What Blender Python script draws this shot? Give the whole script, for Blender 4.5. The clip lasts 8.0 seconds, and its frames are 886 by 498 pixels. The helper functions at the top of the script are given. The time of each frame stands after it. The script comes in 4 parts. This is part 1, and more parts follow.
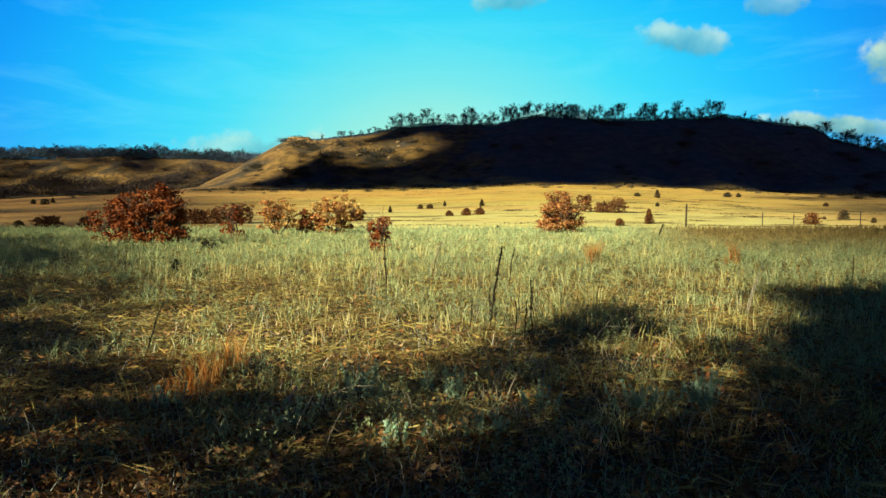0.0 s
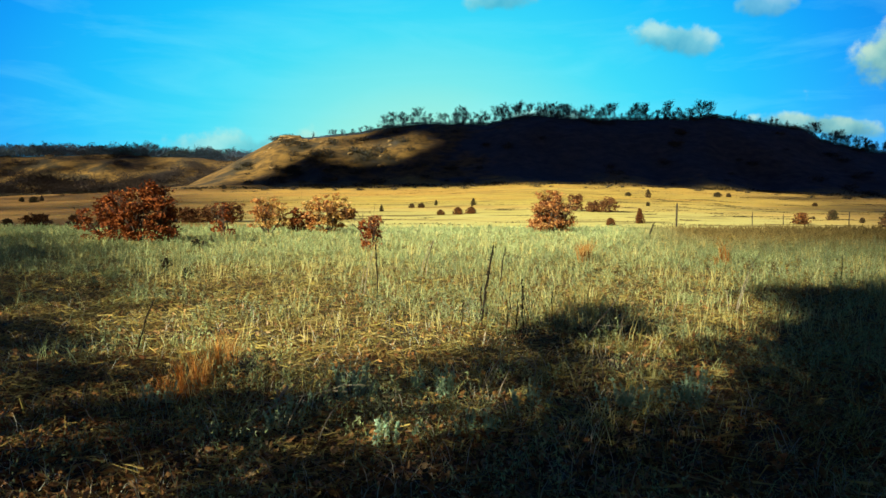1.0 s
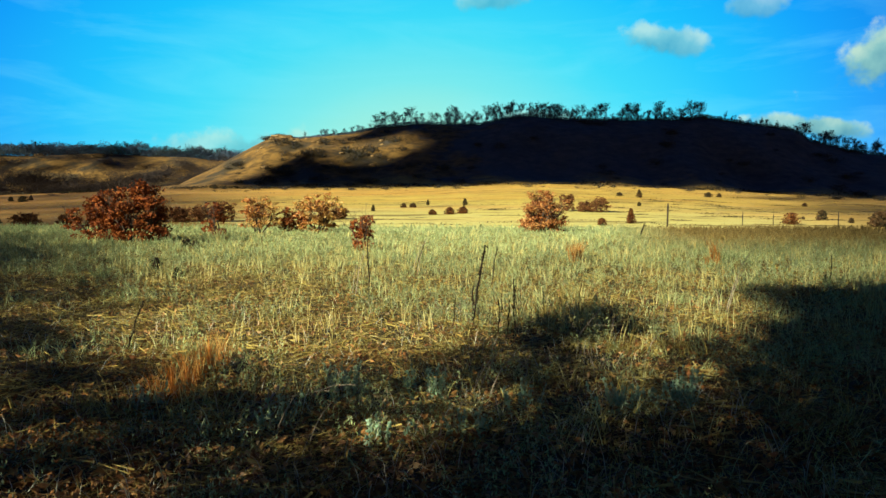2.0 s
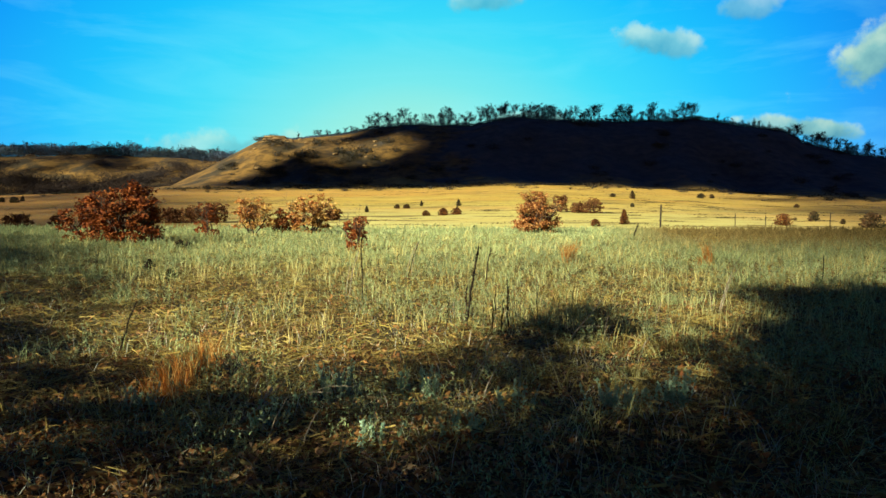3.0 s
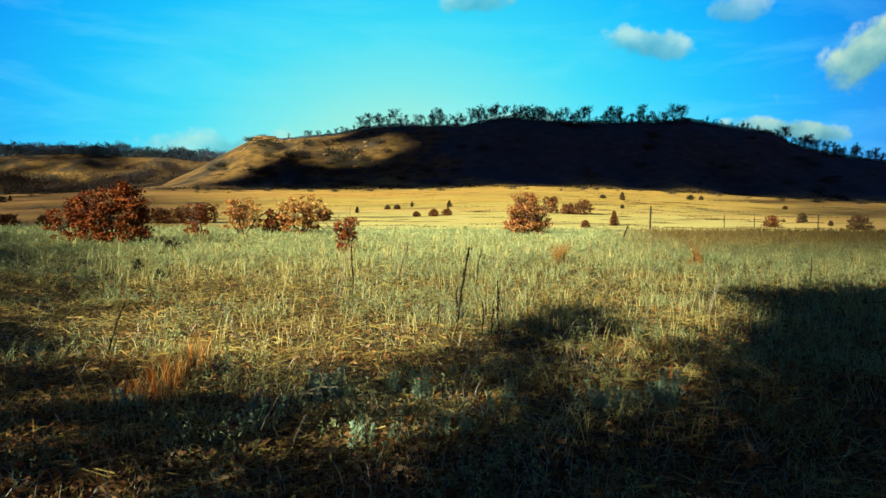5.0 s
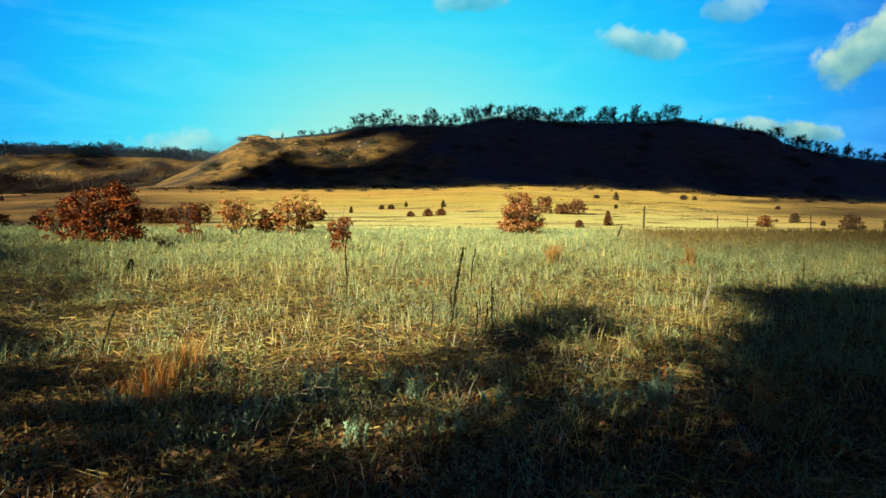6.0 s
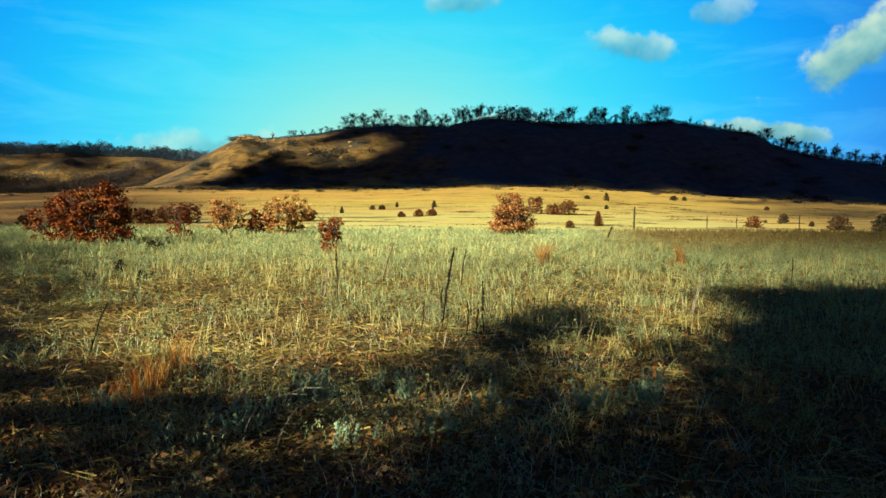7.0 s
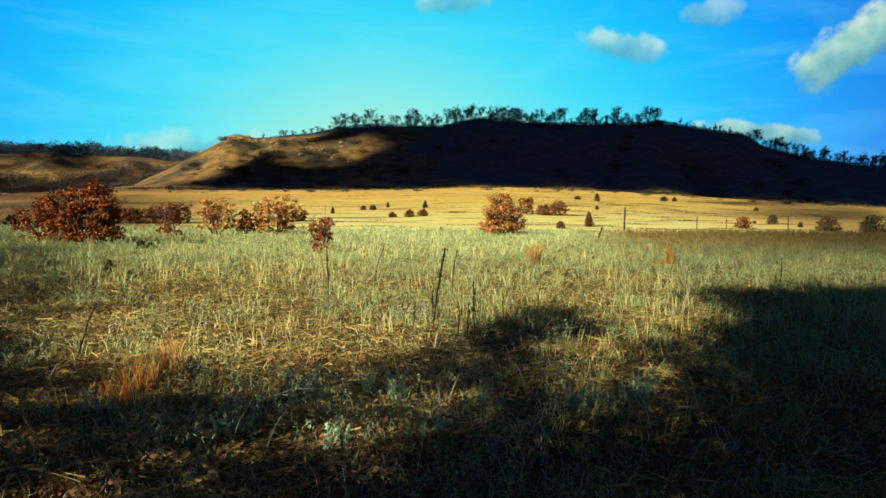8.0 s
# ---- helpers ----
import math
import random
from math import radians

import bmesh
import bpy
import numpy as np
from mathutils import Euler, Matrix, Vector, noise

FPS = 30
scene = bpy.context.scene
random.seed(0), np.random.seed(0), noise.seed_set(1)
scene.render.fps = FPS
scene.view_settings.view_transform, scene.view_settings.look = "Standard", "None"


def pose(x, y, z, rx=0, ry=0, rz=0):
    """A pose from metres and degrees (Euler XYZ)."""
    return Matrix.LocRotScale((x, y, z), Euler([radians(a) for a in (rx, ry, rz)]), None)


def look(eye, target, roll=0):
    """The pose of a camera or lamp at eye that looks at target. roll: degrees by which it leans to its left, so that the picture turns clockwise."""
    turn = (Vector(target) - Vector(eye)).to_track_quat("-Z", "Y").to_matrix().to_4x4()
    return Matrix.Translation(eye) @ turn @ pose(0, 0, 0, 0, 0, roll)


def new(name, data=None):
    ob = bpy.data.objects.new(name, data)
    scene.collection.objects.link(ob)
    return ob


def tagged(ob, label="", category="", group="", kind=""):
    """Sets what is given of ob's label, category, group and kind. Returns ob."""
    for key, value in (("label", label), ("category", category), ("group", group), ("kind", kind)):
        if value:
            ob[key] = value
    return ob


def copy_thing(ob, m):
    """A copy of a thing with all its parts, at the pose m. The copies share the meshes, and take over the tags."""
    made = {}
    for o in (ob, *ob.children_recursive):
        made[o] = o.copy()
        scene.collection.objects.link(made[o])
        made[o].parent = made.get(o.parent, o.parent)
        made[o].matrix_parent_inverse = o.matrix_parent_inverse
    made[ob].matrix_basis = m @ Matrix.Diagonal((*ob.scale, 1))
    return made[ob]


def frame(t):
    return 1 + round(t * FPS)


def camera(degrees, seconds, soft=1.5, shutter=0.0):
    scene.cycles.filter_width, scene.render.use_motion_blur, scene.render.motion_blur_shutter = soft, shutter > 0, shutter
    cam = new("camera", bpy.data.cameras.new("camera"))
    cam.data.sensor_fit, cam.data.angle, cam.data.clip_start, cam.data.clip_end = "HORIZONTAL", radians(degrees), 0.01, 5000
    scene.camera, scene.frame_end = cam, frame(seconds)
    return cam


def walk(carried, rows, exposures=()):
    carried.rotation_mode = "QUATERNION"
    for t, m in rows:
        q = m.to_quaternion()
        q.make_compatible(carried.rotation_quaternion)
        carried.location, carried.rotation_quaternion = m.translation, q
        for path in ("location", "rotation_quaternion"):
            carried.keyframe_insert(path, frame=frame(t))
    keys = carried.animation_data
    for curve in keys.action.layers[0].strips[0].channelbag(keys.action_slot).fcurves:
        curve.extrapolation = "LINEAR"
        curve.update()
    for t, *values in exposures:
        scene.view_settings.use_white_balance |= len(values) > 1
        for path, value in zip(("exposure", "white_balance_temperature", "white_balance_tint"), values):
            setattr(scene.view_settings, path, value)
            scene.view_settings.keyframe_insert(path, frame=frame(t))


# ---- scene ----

# ================= camera =================
EYE = 1.6
cam = camera(62.4, 8.0, soft=1.5)
# seconds, yaw, pitch, roll: a slow pan to the right from one standpoint
ROWS = [
    (0.0, 0.0, -3.052, 0.0),
    (0.5, -0.338, -3.082, -0.079),
    (1.0, -0.672, -3.124, -0.146),
    (1.5, -1.01, -3.15, -0.183),
    (3.0, -1.817, -3.059, -0.212),
    (3.5, -2.021, -3.021, -0.236),
    (4.0, -2.215, -3.011, -0.278),
    (4.5, -2.387, -2.988, -0.332),
    (6.0, -3.016, -2.982, -0.361),
    (6.5, -3.365, -2.965, -0.388),
    (7.0, -3.733, -2.949, -0.428),
    (7.5, -4.08, -2.933, -0.457),
    (8.0, -4.436, -2.913, -0.5),
]
walk(cam, [(t, pose(0, 0, EYE, 90 + pitch, roll, yaw)) for t, yaw, pitch, roll in ROWS])

# ================= light =================
SUN_EL, SUN_AZ = 26.0, 230.0      # degrees; azimuth clockwise from +y
scene.view_settings.exposure = 1.38
to_sun = Vector((math.sin(radians(SUN_AZ)) * math.cos(radians(SUN_EL)),
                 math.cos(radians(SUN_AZ)) * math.cos(radians(SUN_EL)), math.sin(radians(SUN_EL))))
sun = new("sun", bpy.data.lights.new("sun", "SUN"))
sun.data.energy, sun.data.angle, sun.data.color = 5.0, radians(0.55), (0.98, 0.93, 0.70)
sun.matrix_world = look(to_sun * 900, (0, 0, 0))

world = bpy.data.worlds.new("sky")
scene.world = world
world.use_nodes = True


class Nodes:
    """A short way to write node trees."""

    def __init__(self, tree):
        self.tree = tree
        tree.nodes.clear()

    def add(self, kind, inputs=None):
        n = self.tree.nodes.new("ShaderNode" + kind)
        for key, value in (inputs or {}).items():
            if isinstance(value, bpy.types.NodeSocket):
                self.tree.links.new(value, n.inputs[key])
            else:
                n.inputs[key].default_value = value
        return n

    def math(self, op, a, b=0.0, c=0.0, clamp=False):
        n = self.tree.nodes.new("ShaderNodeMath")
        n.operation, n.use_clamp = op, clamp
        for i, v in enumerate((a, b, c)):
            if isinstance(v, bpy.types.NodeSocket):
                self.tree.links.new(v, n.inputs[i])
            else:
                n.inputs[i].default_value = v
        return n.outputs[0]

    def mix(self, fac, a, b, blend="MIX"):
        n = self.tree.nodes.new("ShaderNodeMix")
        n.data_type, n.blend_type = "RGBA", blend
        for i, v in ((0, fac), (6, a), (7, b)):
            if isinstance(v, bpy.types.NodeSocket):
                self.tree.links.new(v, n.inputs[i])
            else:
                n.inputs[i].default_value = (*v, 1) if i and len(v) == 3 else v
        return n.outputs[2]

    def ramp(self, fac, stops, smooth=False):
        n = self.add("ValToRGB", {0: fac})
        if smooth:
            n.color_ramp.interpolation = "EASE"
        while len(n.color_ramp.elements) < len(stops):
            n.color_ramp.elements.new(0.5)
        for e, (at, col) in zip(n.color_ramp.elements, stops):
            e.position = at
            e.color = (col, col, col, 1) if isinstance(col, (int, float)) else (*col, 1)
        return n.outputs[0]

    def noise(self, vector, scale, detail=4, rough=0.55, distort=0.0):
        return self.add("TexNoise", {"Vector": vector, "Scale": scale, "Detail": detail, "Roughness": rough, "Distortion": distort}).outputs[0]


def build_sky():
    n = Nodes(world.node_tree)
    way = n.add("TexCoord").outputs["Generated"]
    xyz = n.add("SeparateXYZ", {0: way})
    up = xyz.outputs[2]
    air = n.add("TexSky")
    air.sky_type, air.sun_disc, air.sun_elevation, air.sun_rotation = "NISHITA", False, radians(SUN_EL), radians(SUN_AZ)
    air.air_density, air.dust_density, air.ozone_density = 1.0, 0.3, 2.0
    tone = n.add("HueSaturation", {"Hue": 0.492, "Saturation": 1.55, "Value": 1.0, "Color": air.outputs[0]}).outputs[0]
    # brightest low over the hill, deepening away from there as through a polarising filter
    flat = n.add("VectorMath", {0: way, 1: (0.83, 1.0, 1.28)})
    flat.operation = "MULTIPLY"
    unit = n.add("VectorMath", {0: flat.outputs[0]})
    unit.operation = "NORMALIZE"
    near = n.add("VectorMath", {0: unit.outputs[0], 1: Vector((-0.01, 0.99, 0.04)).normalized()})
    near.operation = "DOT_PRODUCT"
    deep = n.ramp(n.math("MULTIPLY_ADD", near.outputs["Value"], 0.5, 0.5),
                  [(0.0, (0.03, 0.07, 0.28)), (0.5, (0.085, 0.055, 0.15)), (0.75, (0.03, 0.10, 0.45)), (0.88, (0.008, 0.40, 2.4)), (0.918, (0.01, 0.95, 3.6)), (0.942, (0.014, 1.6, 4.4)),
                   (0.965, (0.04, 2.5, 4.5)), (0.983, (0.22, 3.35, 4.3)), (0.994, (1.0, 3.85, 3.75)), (1.0, (2.2, 4.05, 2.9))])
    tone = n.mix(0.965, tone, deep)
    # thin high streaks of cirrus
    m = n.add("Mapping", {"Vector": way, "Rotation": (0.0, 0.35, 0.0), "Scale": (2.2, 2.0, 12.0)}).outputs[0]
    streak = n.ramp(n.noise(m, 1.6, 6, 0.6, 0.6), [(0.46, 0.0), (0.78, 1.0)])
    low = n.ramp(up, [(0.20, 0.30), (0.36, 0.0)])
    tone = n.mix(n.math("MULTIPLY", streak, low), tone, (1.2, 4.2, 4.8))
    # cumulus: a ragged patch round each direction
    lump = n.noise(way, 20.0, 4, 0.5)
    fine = n.noise(way, 70.0, 5, 0.6)
    for (cx, cz, rx, rz, dense, slant) in CUMULUS:
        side = n.math("DIVIDE", n.math("SUBTRACT", n.math("DIVIDE", xyz.outputs[0], n.math("MAXIMUM", xyz.outputs[1], 0.05)), cx), rx)
        rise = n.math("DIVIDE", n.math("SUBTRACT", n.math("DIVIDE", up, n.math("MAXIMUM", xyz.outputs[1], 0.05)), cz), rz)
        rise = n.math("SUBTRACT", rise, n.math("MULTIPLY", side, slant))
        r = n.math("SQRT", n.math("ADD", n.math("MULTIPLY", side, side), n.math("MULTIPLY", rise, rise)))
        field = n.math("ADD", n.math("SUBTRACT", 1.0, r), n.math("MULTIPLY", n.math("SUBTRACT", lump, 0.5), 1.6))
        field = n.math("ADD", field, n.math("MULTIPLY", n.math("SUBTRACT", fine, 0.5), 0.6))
        mask = n.math("MULTIPLY", n.ramp(field, [(0.0, 0.0), (0.45, 1.0)], True), dense)
        ahead = n.math("GREATER_THAN", xyz.outputs[1], 0.3)
        body = n.ramp(n.math("ADD", n.math("MULTIPLY", rise, 0.35), n.math("ADD", n.math("MULTIPLY", n.math("SUBTRACT", lump, 0.5), 1.4), 0.5)),
                      [(0.15, (0.36, 1.4, 1.8)), (0.5, (1.2, 2.6, 2.5)), (0.85, (3.0, 4.0, 3.1))])
        tone = n.mix(n.math("MULTIPLY", mask, ahead), tone, body)
    back = n.add("Background", {"Color": tone, "Strength": 0.084})
    n.add("OutputWorld", {"Surface": back.outputs[0]})


# slope across, slope up, half width, half height, density, slant
CUMULUS = [(0.326, 0.229, 0.068, 0.024, 0.6, -0.15), (0.665, 0.246, 0.128, 0.046, 0.95, 1.6), (0.492, 0.119, 0.062, 0.0165, 0.85, -0.1), (0.555, 0.114, 0.066, 0.019, 0.9, -0.3),
           (0.447, 0.280, 0.050, 0.024, 0.5, 0.3), (0.090, 0.284, 0.055, 0.018, 0.5, 0.2), (-0.22, 0.080, 0.17, 0.030, 0.45, 0.0), (0.15, 0.125, 0.05, 0.012, 0.5, 0.0)]
build_sky()


# ================= materials =================
def material(name, rough=0.85):
    m = bpy.data.materials.new(name)
    m.use_nodes = True
    n = Nodes(m.node_tree)
    bsdf = n.add("BsdfPrincipled", {"Roughness": rough, "Specular IOR Level": 0.15})
    n.add("OutputMaterial", {"Surface": bsdf.outputs[0]})
    place = n.add("NewGeometry").outputs["Position"]
    return m, n, bsdf, place


def paint(n, bsdf, colour, height=None, strength=0.4, distance=0.05):
    n.tree.links.new(colour, bsdf.inputs["Base Color"])
    if height is not None:
        bump = n.add("Bump", {"Strength": strength, "Distance": distance, "Height": height})
        n.tree.links.new(bump.outputs[0], bsdf.inputs["Normal"])


def ground_material():
    m, n, bsdf, place = material("prairie_ground", 0.95)
    depth = n.add("SeparateXYZ", {0: place})
    # near soil and thatch
    a = n.noise(place, 0.35, 5)
    b = n.noise(place, 9.0, 8, 0.7)
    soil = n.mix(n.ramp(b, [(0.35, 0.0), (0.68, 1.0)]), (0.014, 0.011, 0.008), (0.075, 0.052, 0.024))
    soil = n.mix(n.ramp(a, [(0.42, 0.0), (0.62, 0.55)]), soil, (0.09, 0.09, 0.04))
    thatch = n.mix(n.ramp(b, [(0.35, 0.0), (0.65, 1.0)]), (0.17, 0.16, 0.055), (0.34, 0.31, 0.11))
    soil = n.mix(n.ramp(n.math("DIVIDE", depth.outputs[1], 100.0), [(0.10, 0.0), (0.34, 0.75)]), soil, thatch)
    # golden plain: long streaks across the slope
    wide = n.add("Mapping", {"Vector": place, "Scale": (0.035, 0.16, 0.1)}).outputs[0]
    streak = n.noise(wide, 1.0, 8, 0.62)
    gold = n.ramp(streak, [(0.30, (0.19, 0.13, 0.025)), (0.42, (0.40, 0.28, 0.045)), (0.60, (0.50, 0.39, 0.075)), (0.75, (0.43, 0.41, 0.11))])
    grain = n.noise(place, 1.1, 8, 0.7)
    gold = n.mix(n.ramp(grain, [(0.36, 0.55), (0.52, 0.0)]), gold, (0.20, 0.12, 0.045))
    patch = n.noise(n.add("Mapping", {"Vector": place, "Scale": (0.012, 0.05, 0.1)}).outputs[0], 1.0, 3)
    gold = n.mix(n.ramp(patch, [(0.48, 0.0), (0.64, 0.6)]), gold, (0.46, 0.22, 0.04))
    pale = n.ramp(n.math("ADD", n.math("DIVIDE", depth.outputs[1], 200.0), n.math("MULTIPLY", n.math("SUBTRACT", streak, 0.5), 0.5)), [(0.42, 0.7), (0.75, 0.0)])
    gold = n.mix(pale, gold, (0.51, 0.50, 0.18))
    gold = n.mix(n.ramp(n.math("DIVIDE", depth.outputs[1], 270.0), [(0.55, 0.0), (0.85, 0.55)]), gold, (0.48, 0.28, 0.05))
    # russet grass to the west, with the view's edge darkening mixed into its colour
    west = n.ramp(n.math("MULTIPLY_ADD", n.math("DIVIDE", depth.outputs[0], n.math("MAXIMUM", depth.outputs[1], 1.0)), -1.0, n.math("MULTIPLY", n.math("SUBTRACT", streak, 0.5), 0.6)), [(0.10, 0.0), (0.38, 0.9)])
    gold = n.mix(west, gold, (0.24, 0.115, 0.025))
    east = n.ramp(n.math("ADD", n.math("DIVIDE", depth.outputs[0], n.math("MAXIMUM", depth.outputs[1], 1.0)), n.math("MULTIPLY", n.math("SUBTRACT", streak, 0.5), 0.5)), [(0.34, 0.0), (0.62, 0.7)])
    gold = n.mix(east, gold, (0.36, 0.20, 0.045))
    line = n.noise(n.add("Mapping", {"Vector": place, "Scale": (0.06, 0.30, 0.1)}).outputs[0], 1.0, 7, 0.66, 0.8)
    gold = n.mix(n.ramp(line, [(0.54, 0.0), (0.60, 0.9)]), gold, (0.15, 0.11, 0.03))
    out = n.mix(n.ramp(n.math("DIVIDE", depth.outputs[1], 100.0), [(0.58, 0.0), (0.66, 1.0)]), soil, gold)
    # hillside: dry grass, brush stains, bare earth
    h1 = n.noise(place, 0.05, 6, 0.6)
    h2 = n.noise(place, 0.22, 9, 0.72)
    hill = n.ramp(h2, [(0.30, (0.024, 0.017, 0.008)), (0.45, (0.088, 0.052, 0.015)), (0.58, (0.175, 0.100, 0.025)), (0.75, (0.13, 0.088, 0.026))])
    hill = n.mix(n.ramp(h1, [(0.50, 0.0), (0.60, 0.85)]), hill, (0.028, 0.025, 0.016))
    leafless = n.mix(n.ramp(h2, [(0.35, 0.0), (0.65, 1.0)]), (0.040, 0.043, 0.054), (0.080, 0.078, 0.088))     # blue shade of the hill's face put into its colour, as grey scrub
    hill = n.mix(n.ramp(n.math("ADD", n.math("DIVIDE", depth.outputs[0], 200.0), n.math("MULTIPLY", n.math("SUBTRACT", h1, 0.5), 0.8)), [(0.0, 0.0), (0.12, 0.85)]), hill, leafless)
    rise = n.math("ADD", n.math("DIVIDE", depth.outputs[1], 400.0), n.math("MULTIPLY", n.math("SUBTRACT", h1, 0.5), 0.12))
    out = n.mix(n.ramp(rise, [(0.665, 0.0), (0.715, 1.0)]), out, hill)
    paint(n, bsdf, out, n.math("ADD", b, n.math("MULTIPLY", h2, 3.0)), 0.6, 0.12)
    return m


def blade_material(name, dry, green, scale, at=0.5, width=0.08, glow=0.25, zone=None):
    """Grass and leaves: each blade takes its own tint; two palettes drift into one another over the ground."""
    m, n, bsdf, place = material(name, 0.75)
    own = n.add("NewGeometry").outputs["Random Per Island"]
    steps = lambda cols: [((i + 0.5) / len(cols), c) for i, c in enumerate(cols)]
    drift = n.ramp(n.math("ADD", n.noise(place, scale, 5, 0.68), n.math("MULTIPLY", n.math("SUBTRACT", own, 0.5), 0.2)), [(at - width, 0.0), (at + width, 1.0)])
    if zone:        # the far part of the field is greener than the near part
        away = n.add("SeparateXYZ", {0: place}).outputs[1]
        drift = n.math("ADD", drift, n.math("MULTIPLY", n.math("SUBTRACT", away, zone[0]), zone[1], clamp=True), clamp=True)
        side = n.add("SeparateXYZ", {0: place}).outputs[0]
        brown = n.math("MULTIPLY", n.math("MULTIPLY_ADD", away, -0.05, n.math("MULTIPLY", side, 0.2), clamp=True), n.math("MULTIPLY", n.math("SUBTRACT", away, 22.0), 0.06, clamp=True))
    out = n.mix(drift, n.ramp(own, steps(dry)), n.ramp(own, steps(green)))
    if zone:
        out = n.mix(n.math("MULTIPLY", brown, 0.95), out, n.ramp(own, [(0.2, (0.12, 0.08, 0.025)), (0.6, (0.24, 0.155, 0.045)), (0.9, (0.34, 0.24, 0.08))]))
    paint(n, bsdf, out)
    through_light = n.add("BsdfTranslucent", {"Color": out})
    both = n.add("MixShader", {0: glow, 1: bsdf.outputs[0], 2: through_light.outputs[0]})
    for node in n.tree.nodes:
        if node.bl_idname == "ShaderNodeOutputMaterial":
            n.tree.links.new(both.outputs[0], node.inputs[0])
    return m


def bark_material(name, dark, pale, scale=14.0):
    m, n, bsdf, place = material(name, 0.9)
    v = n.add("Mapping", {"Vector": place, "Scale": (1.0, 1.0, 0.25)}).outputs[0]
    g = n.noise(v, scale, 7, 0.65)
    paint(n, bsdf, n.mix(n.ramp(g, [(0.35, 0.0), (0.65, 1.0)]), dark, pale), g, 0.7, 0.03)
    return m


def rock_material():
    m, n, bsdf, place = material("ledge_rock", 0.9)
    v = n.add("Mapping", {"Vector": place, "Scale": (0.25, 0.25, 1.6)}).outputs[0]
    g = n.noise(v, 0.9, 8, 0.65)
    paint(n, bsdf, n.ramp(g, [(0.3, (0.07, 0.04, 0.018)), (0.5, (0.22, 0.14, 0.06)), (0.7, (0.36, 0.25, 0.12))]), g, 0.8, 0.5)
    return m


STRAW = [(0.11, 0.075, 0.024), (0.44, 0.34, 0.075), (0.66, 0.54, 0.15), (0.24, 0.165, 0.04), (0.74, 0.65, 0.27)]
SAGE = [(0.26, 0.32, 0.12), (0.40, 0.48, 0.20), (0.54, 0.63, 0.28), (0.28, 0.36, 0.15), (0.64, 0.68, 0.32)]
RUSSET = [(0.46, 0.14, 0.02), (0.66, 0.25, 0.035), (0.36, 0.10, 0.018), (0.72, 0.36, 0.07)]
OAK = [(0.09, 0.022, 0.008), (0.20, 0.050, 0.012), (0.34, 0.095, 0.020), (0.11, 0.027, 0.009), (0.46, 0.15, 0.034), (0.60, 0.33, 0.13)]
TAWNY = [(0.13, 0.048, 0.012), (0.48, 0.25, 0.05), (0.70, 0.46, 0.12), (0.26, 0.12, 0.028), (0.76, 0.57, 0.22)]
CEDAR = [(0.018, 0.022, 0.011), (0.034, 0.036, 0.017), (0.05, 0.036, 0.018), (0.026, 0.019, 0.012)]
# blue haze of distance is put into these twig colours
HAZE_TWIG = [(0.045, 0.075, 0.125), (0.062, 0.098, 0.155), (0.080, 0.12, 0.18)]

MAT_GROUND = ground_material()
MAT_GRASS = blade_material("dry_grass", STRAW, SAGE, 0.30, 0.52, 0.045, zone=(12.0, 0.06))
MAT_STRAW = blade_material("matted_straw", STRAW, [(0.16, 0.09, 0.026), (0.36, 0.22, 0.055), (0.52, 0.40, 0.12), (0.09, 0.055, 0.022)], 0.9, 0.5, 0.1, zone=None)
MAT_SAGE = blade_material("grey_green_weed", SAGE, [(0.12, 0.16, 0.07), (0.21, 0.26, 0.13), (0.32, 0.36, 0.20)], 0.6, zone=(13.0, 0.0))
MAT_SILVER = blade_material("silver_sage", [(0.22, 0.36, 0.22), (0.31, 0.46, 0.29), (0.40, 0.54, 0.37)], [(0.24, 0.36, 0.22), (0.38, 0.48, 0.30)], 3.0)
MAT_LITTER = blade_material("fallen_leaves", [(0.10, 0.05, 0.022), (0.24, 0.12, 0.045), (0.34, 0.18, 0.07), (0.48, 0.36, 0.20)], [(0.16, 0.055, 0.018), (0.28, 0.11, 0.03), (0.36, 0.19, 0.06)], 0.5, glow=0.1)
MAT_RUSSET = blade_material("russet_bluestem", RUSSET, TAWNY, 3.0, 0.5, 0.15)
MAT_OAK = blade_material("oak_leaves", OAK, [(0.06, 0.014, 0.005), (0.17, 0.04, 0.009), (0.30, 0.085, 0.016)], 0.5, glow=0.08)
MAT_RUSTOAK = blade_material("dull_oak_leaves", [(0.06, 0.022, 0.009), (0.13, 0.052, 0.018), (0.22, 0.098, 0.032), (0.09, 0.034, 0.013)], [(0.15, 0.064, 0.022), (0.27, 0.13, 0.042), (0.08, 0.03, 0.012)], 0.4, glow=0.08)
MAT_TAWNY = blade_material("tawny_leaves", TAWNY, OAK, 0.6, glow=0.15)
MAT_TANOAK = blade_material("tan_oak_leaves", [(0.09, 0.026, 0.008), (0.30, 0.11, 0.028), (0.50, 0.27, 0.09), (0.15, 0.045, 0.012), (0.38, 0.17, 0.05)], OAK, 0.6, 0.56, glow=0.1)
MAT_CEDAR = blade_material("cedar_needles", CEDAR, [(0.10, 0.045, 0.02), (0.075, 0.05, 0.02)], 0.25, glow=0.1)
MAT_RUSTY = blade_material("rusty_cedar", [(0.07, 0.022, 0.008), (0.16, 0.055, 0.014), (0.24, 0.10, 0.025), (0.045, 0.03, 0.012)], CEDAR, 0.3, 0.58, 0.06, glow=0.08)
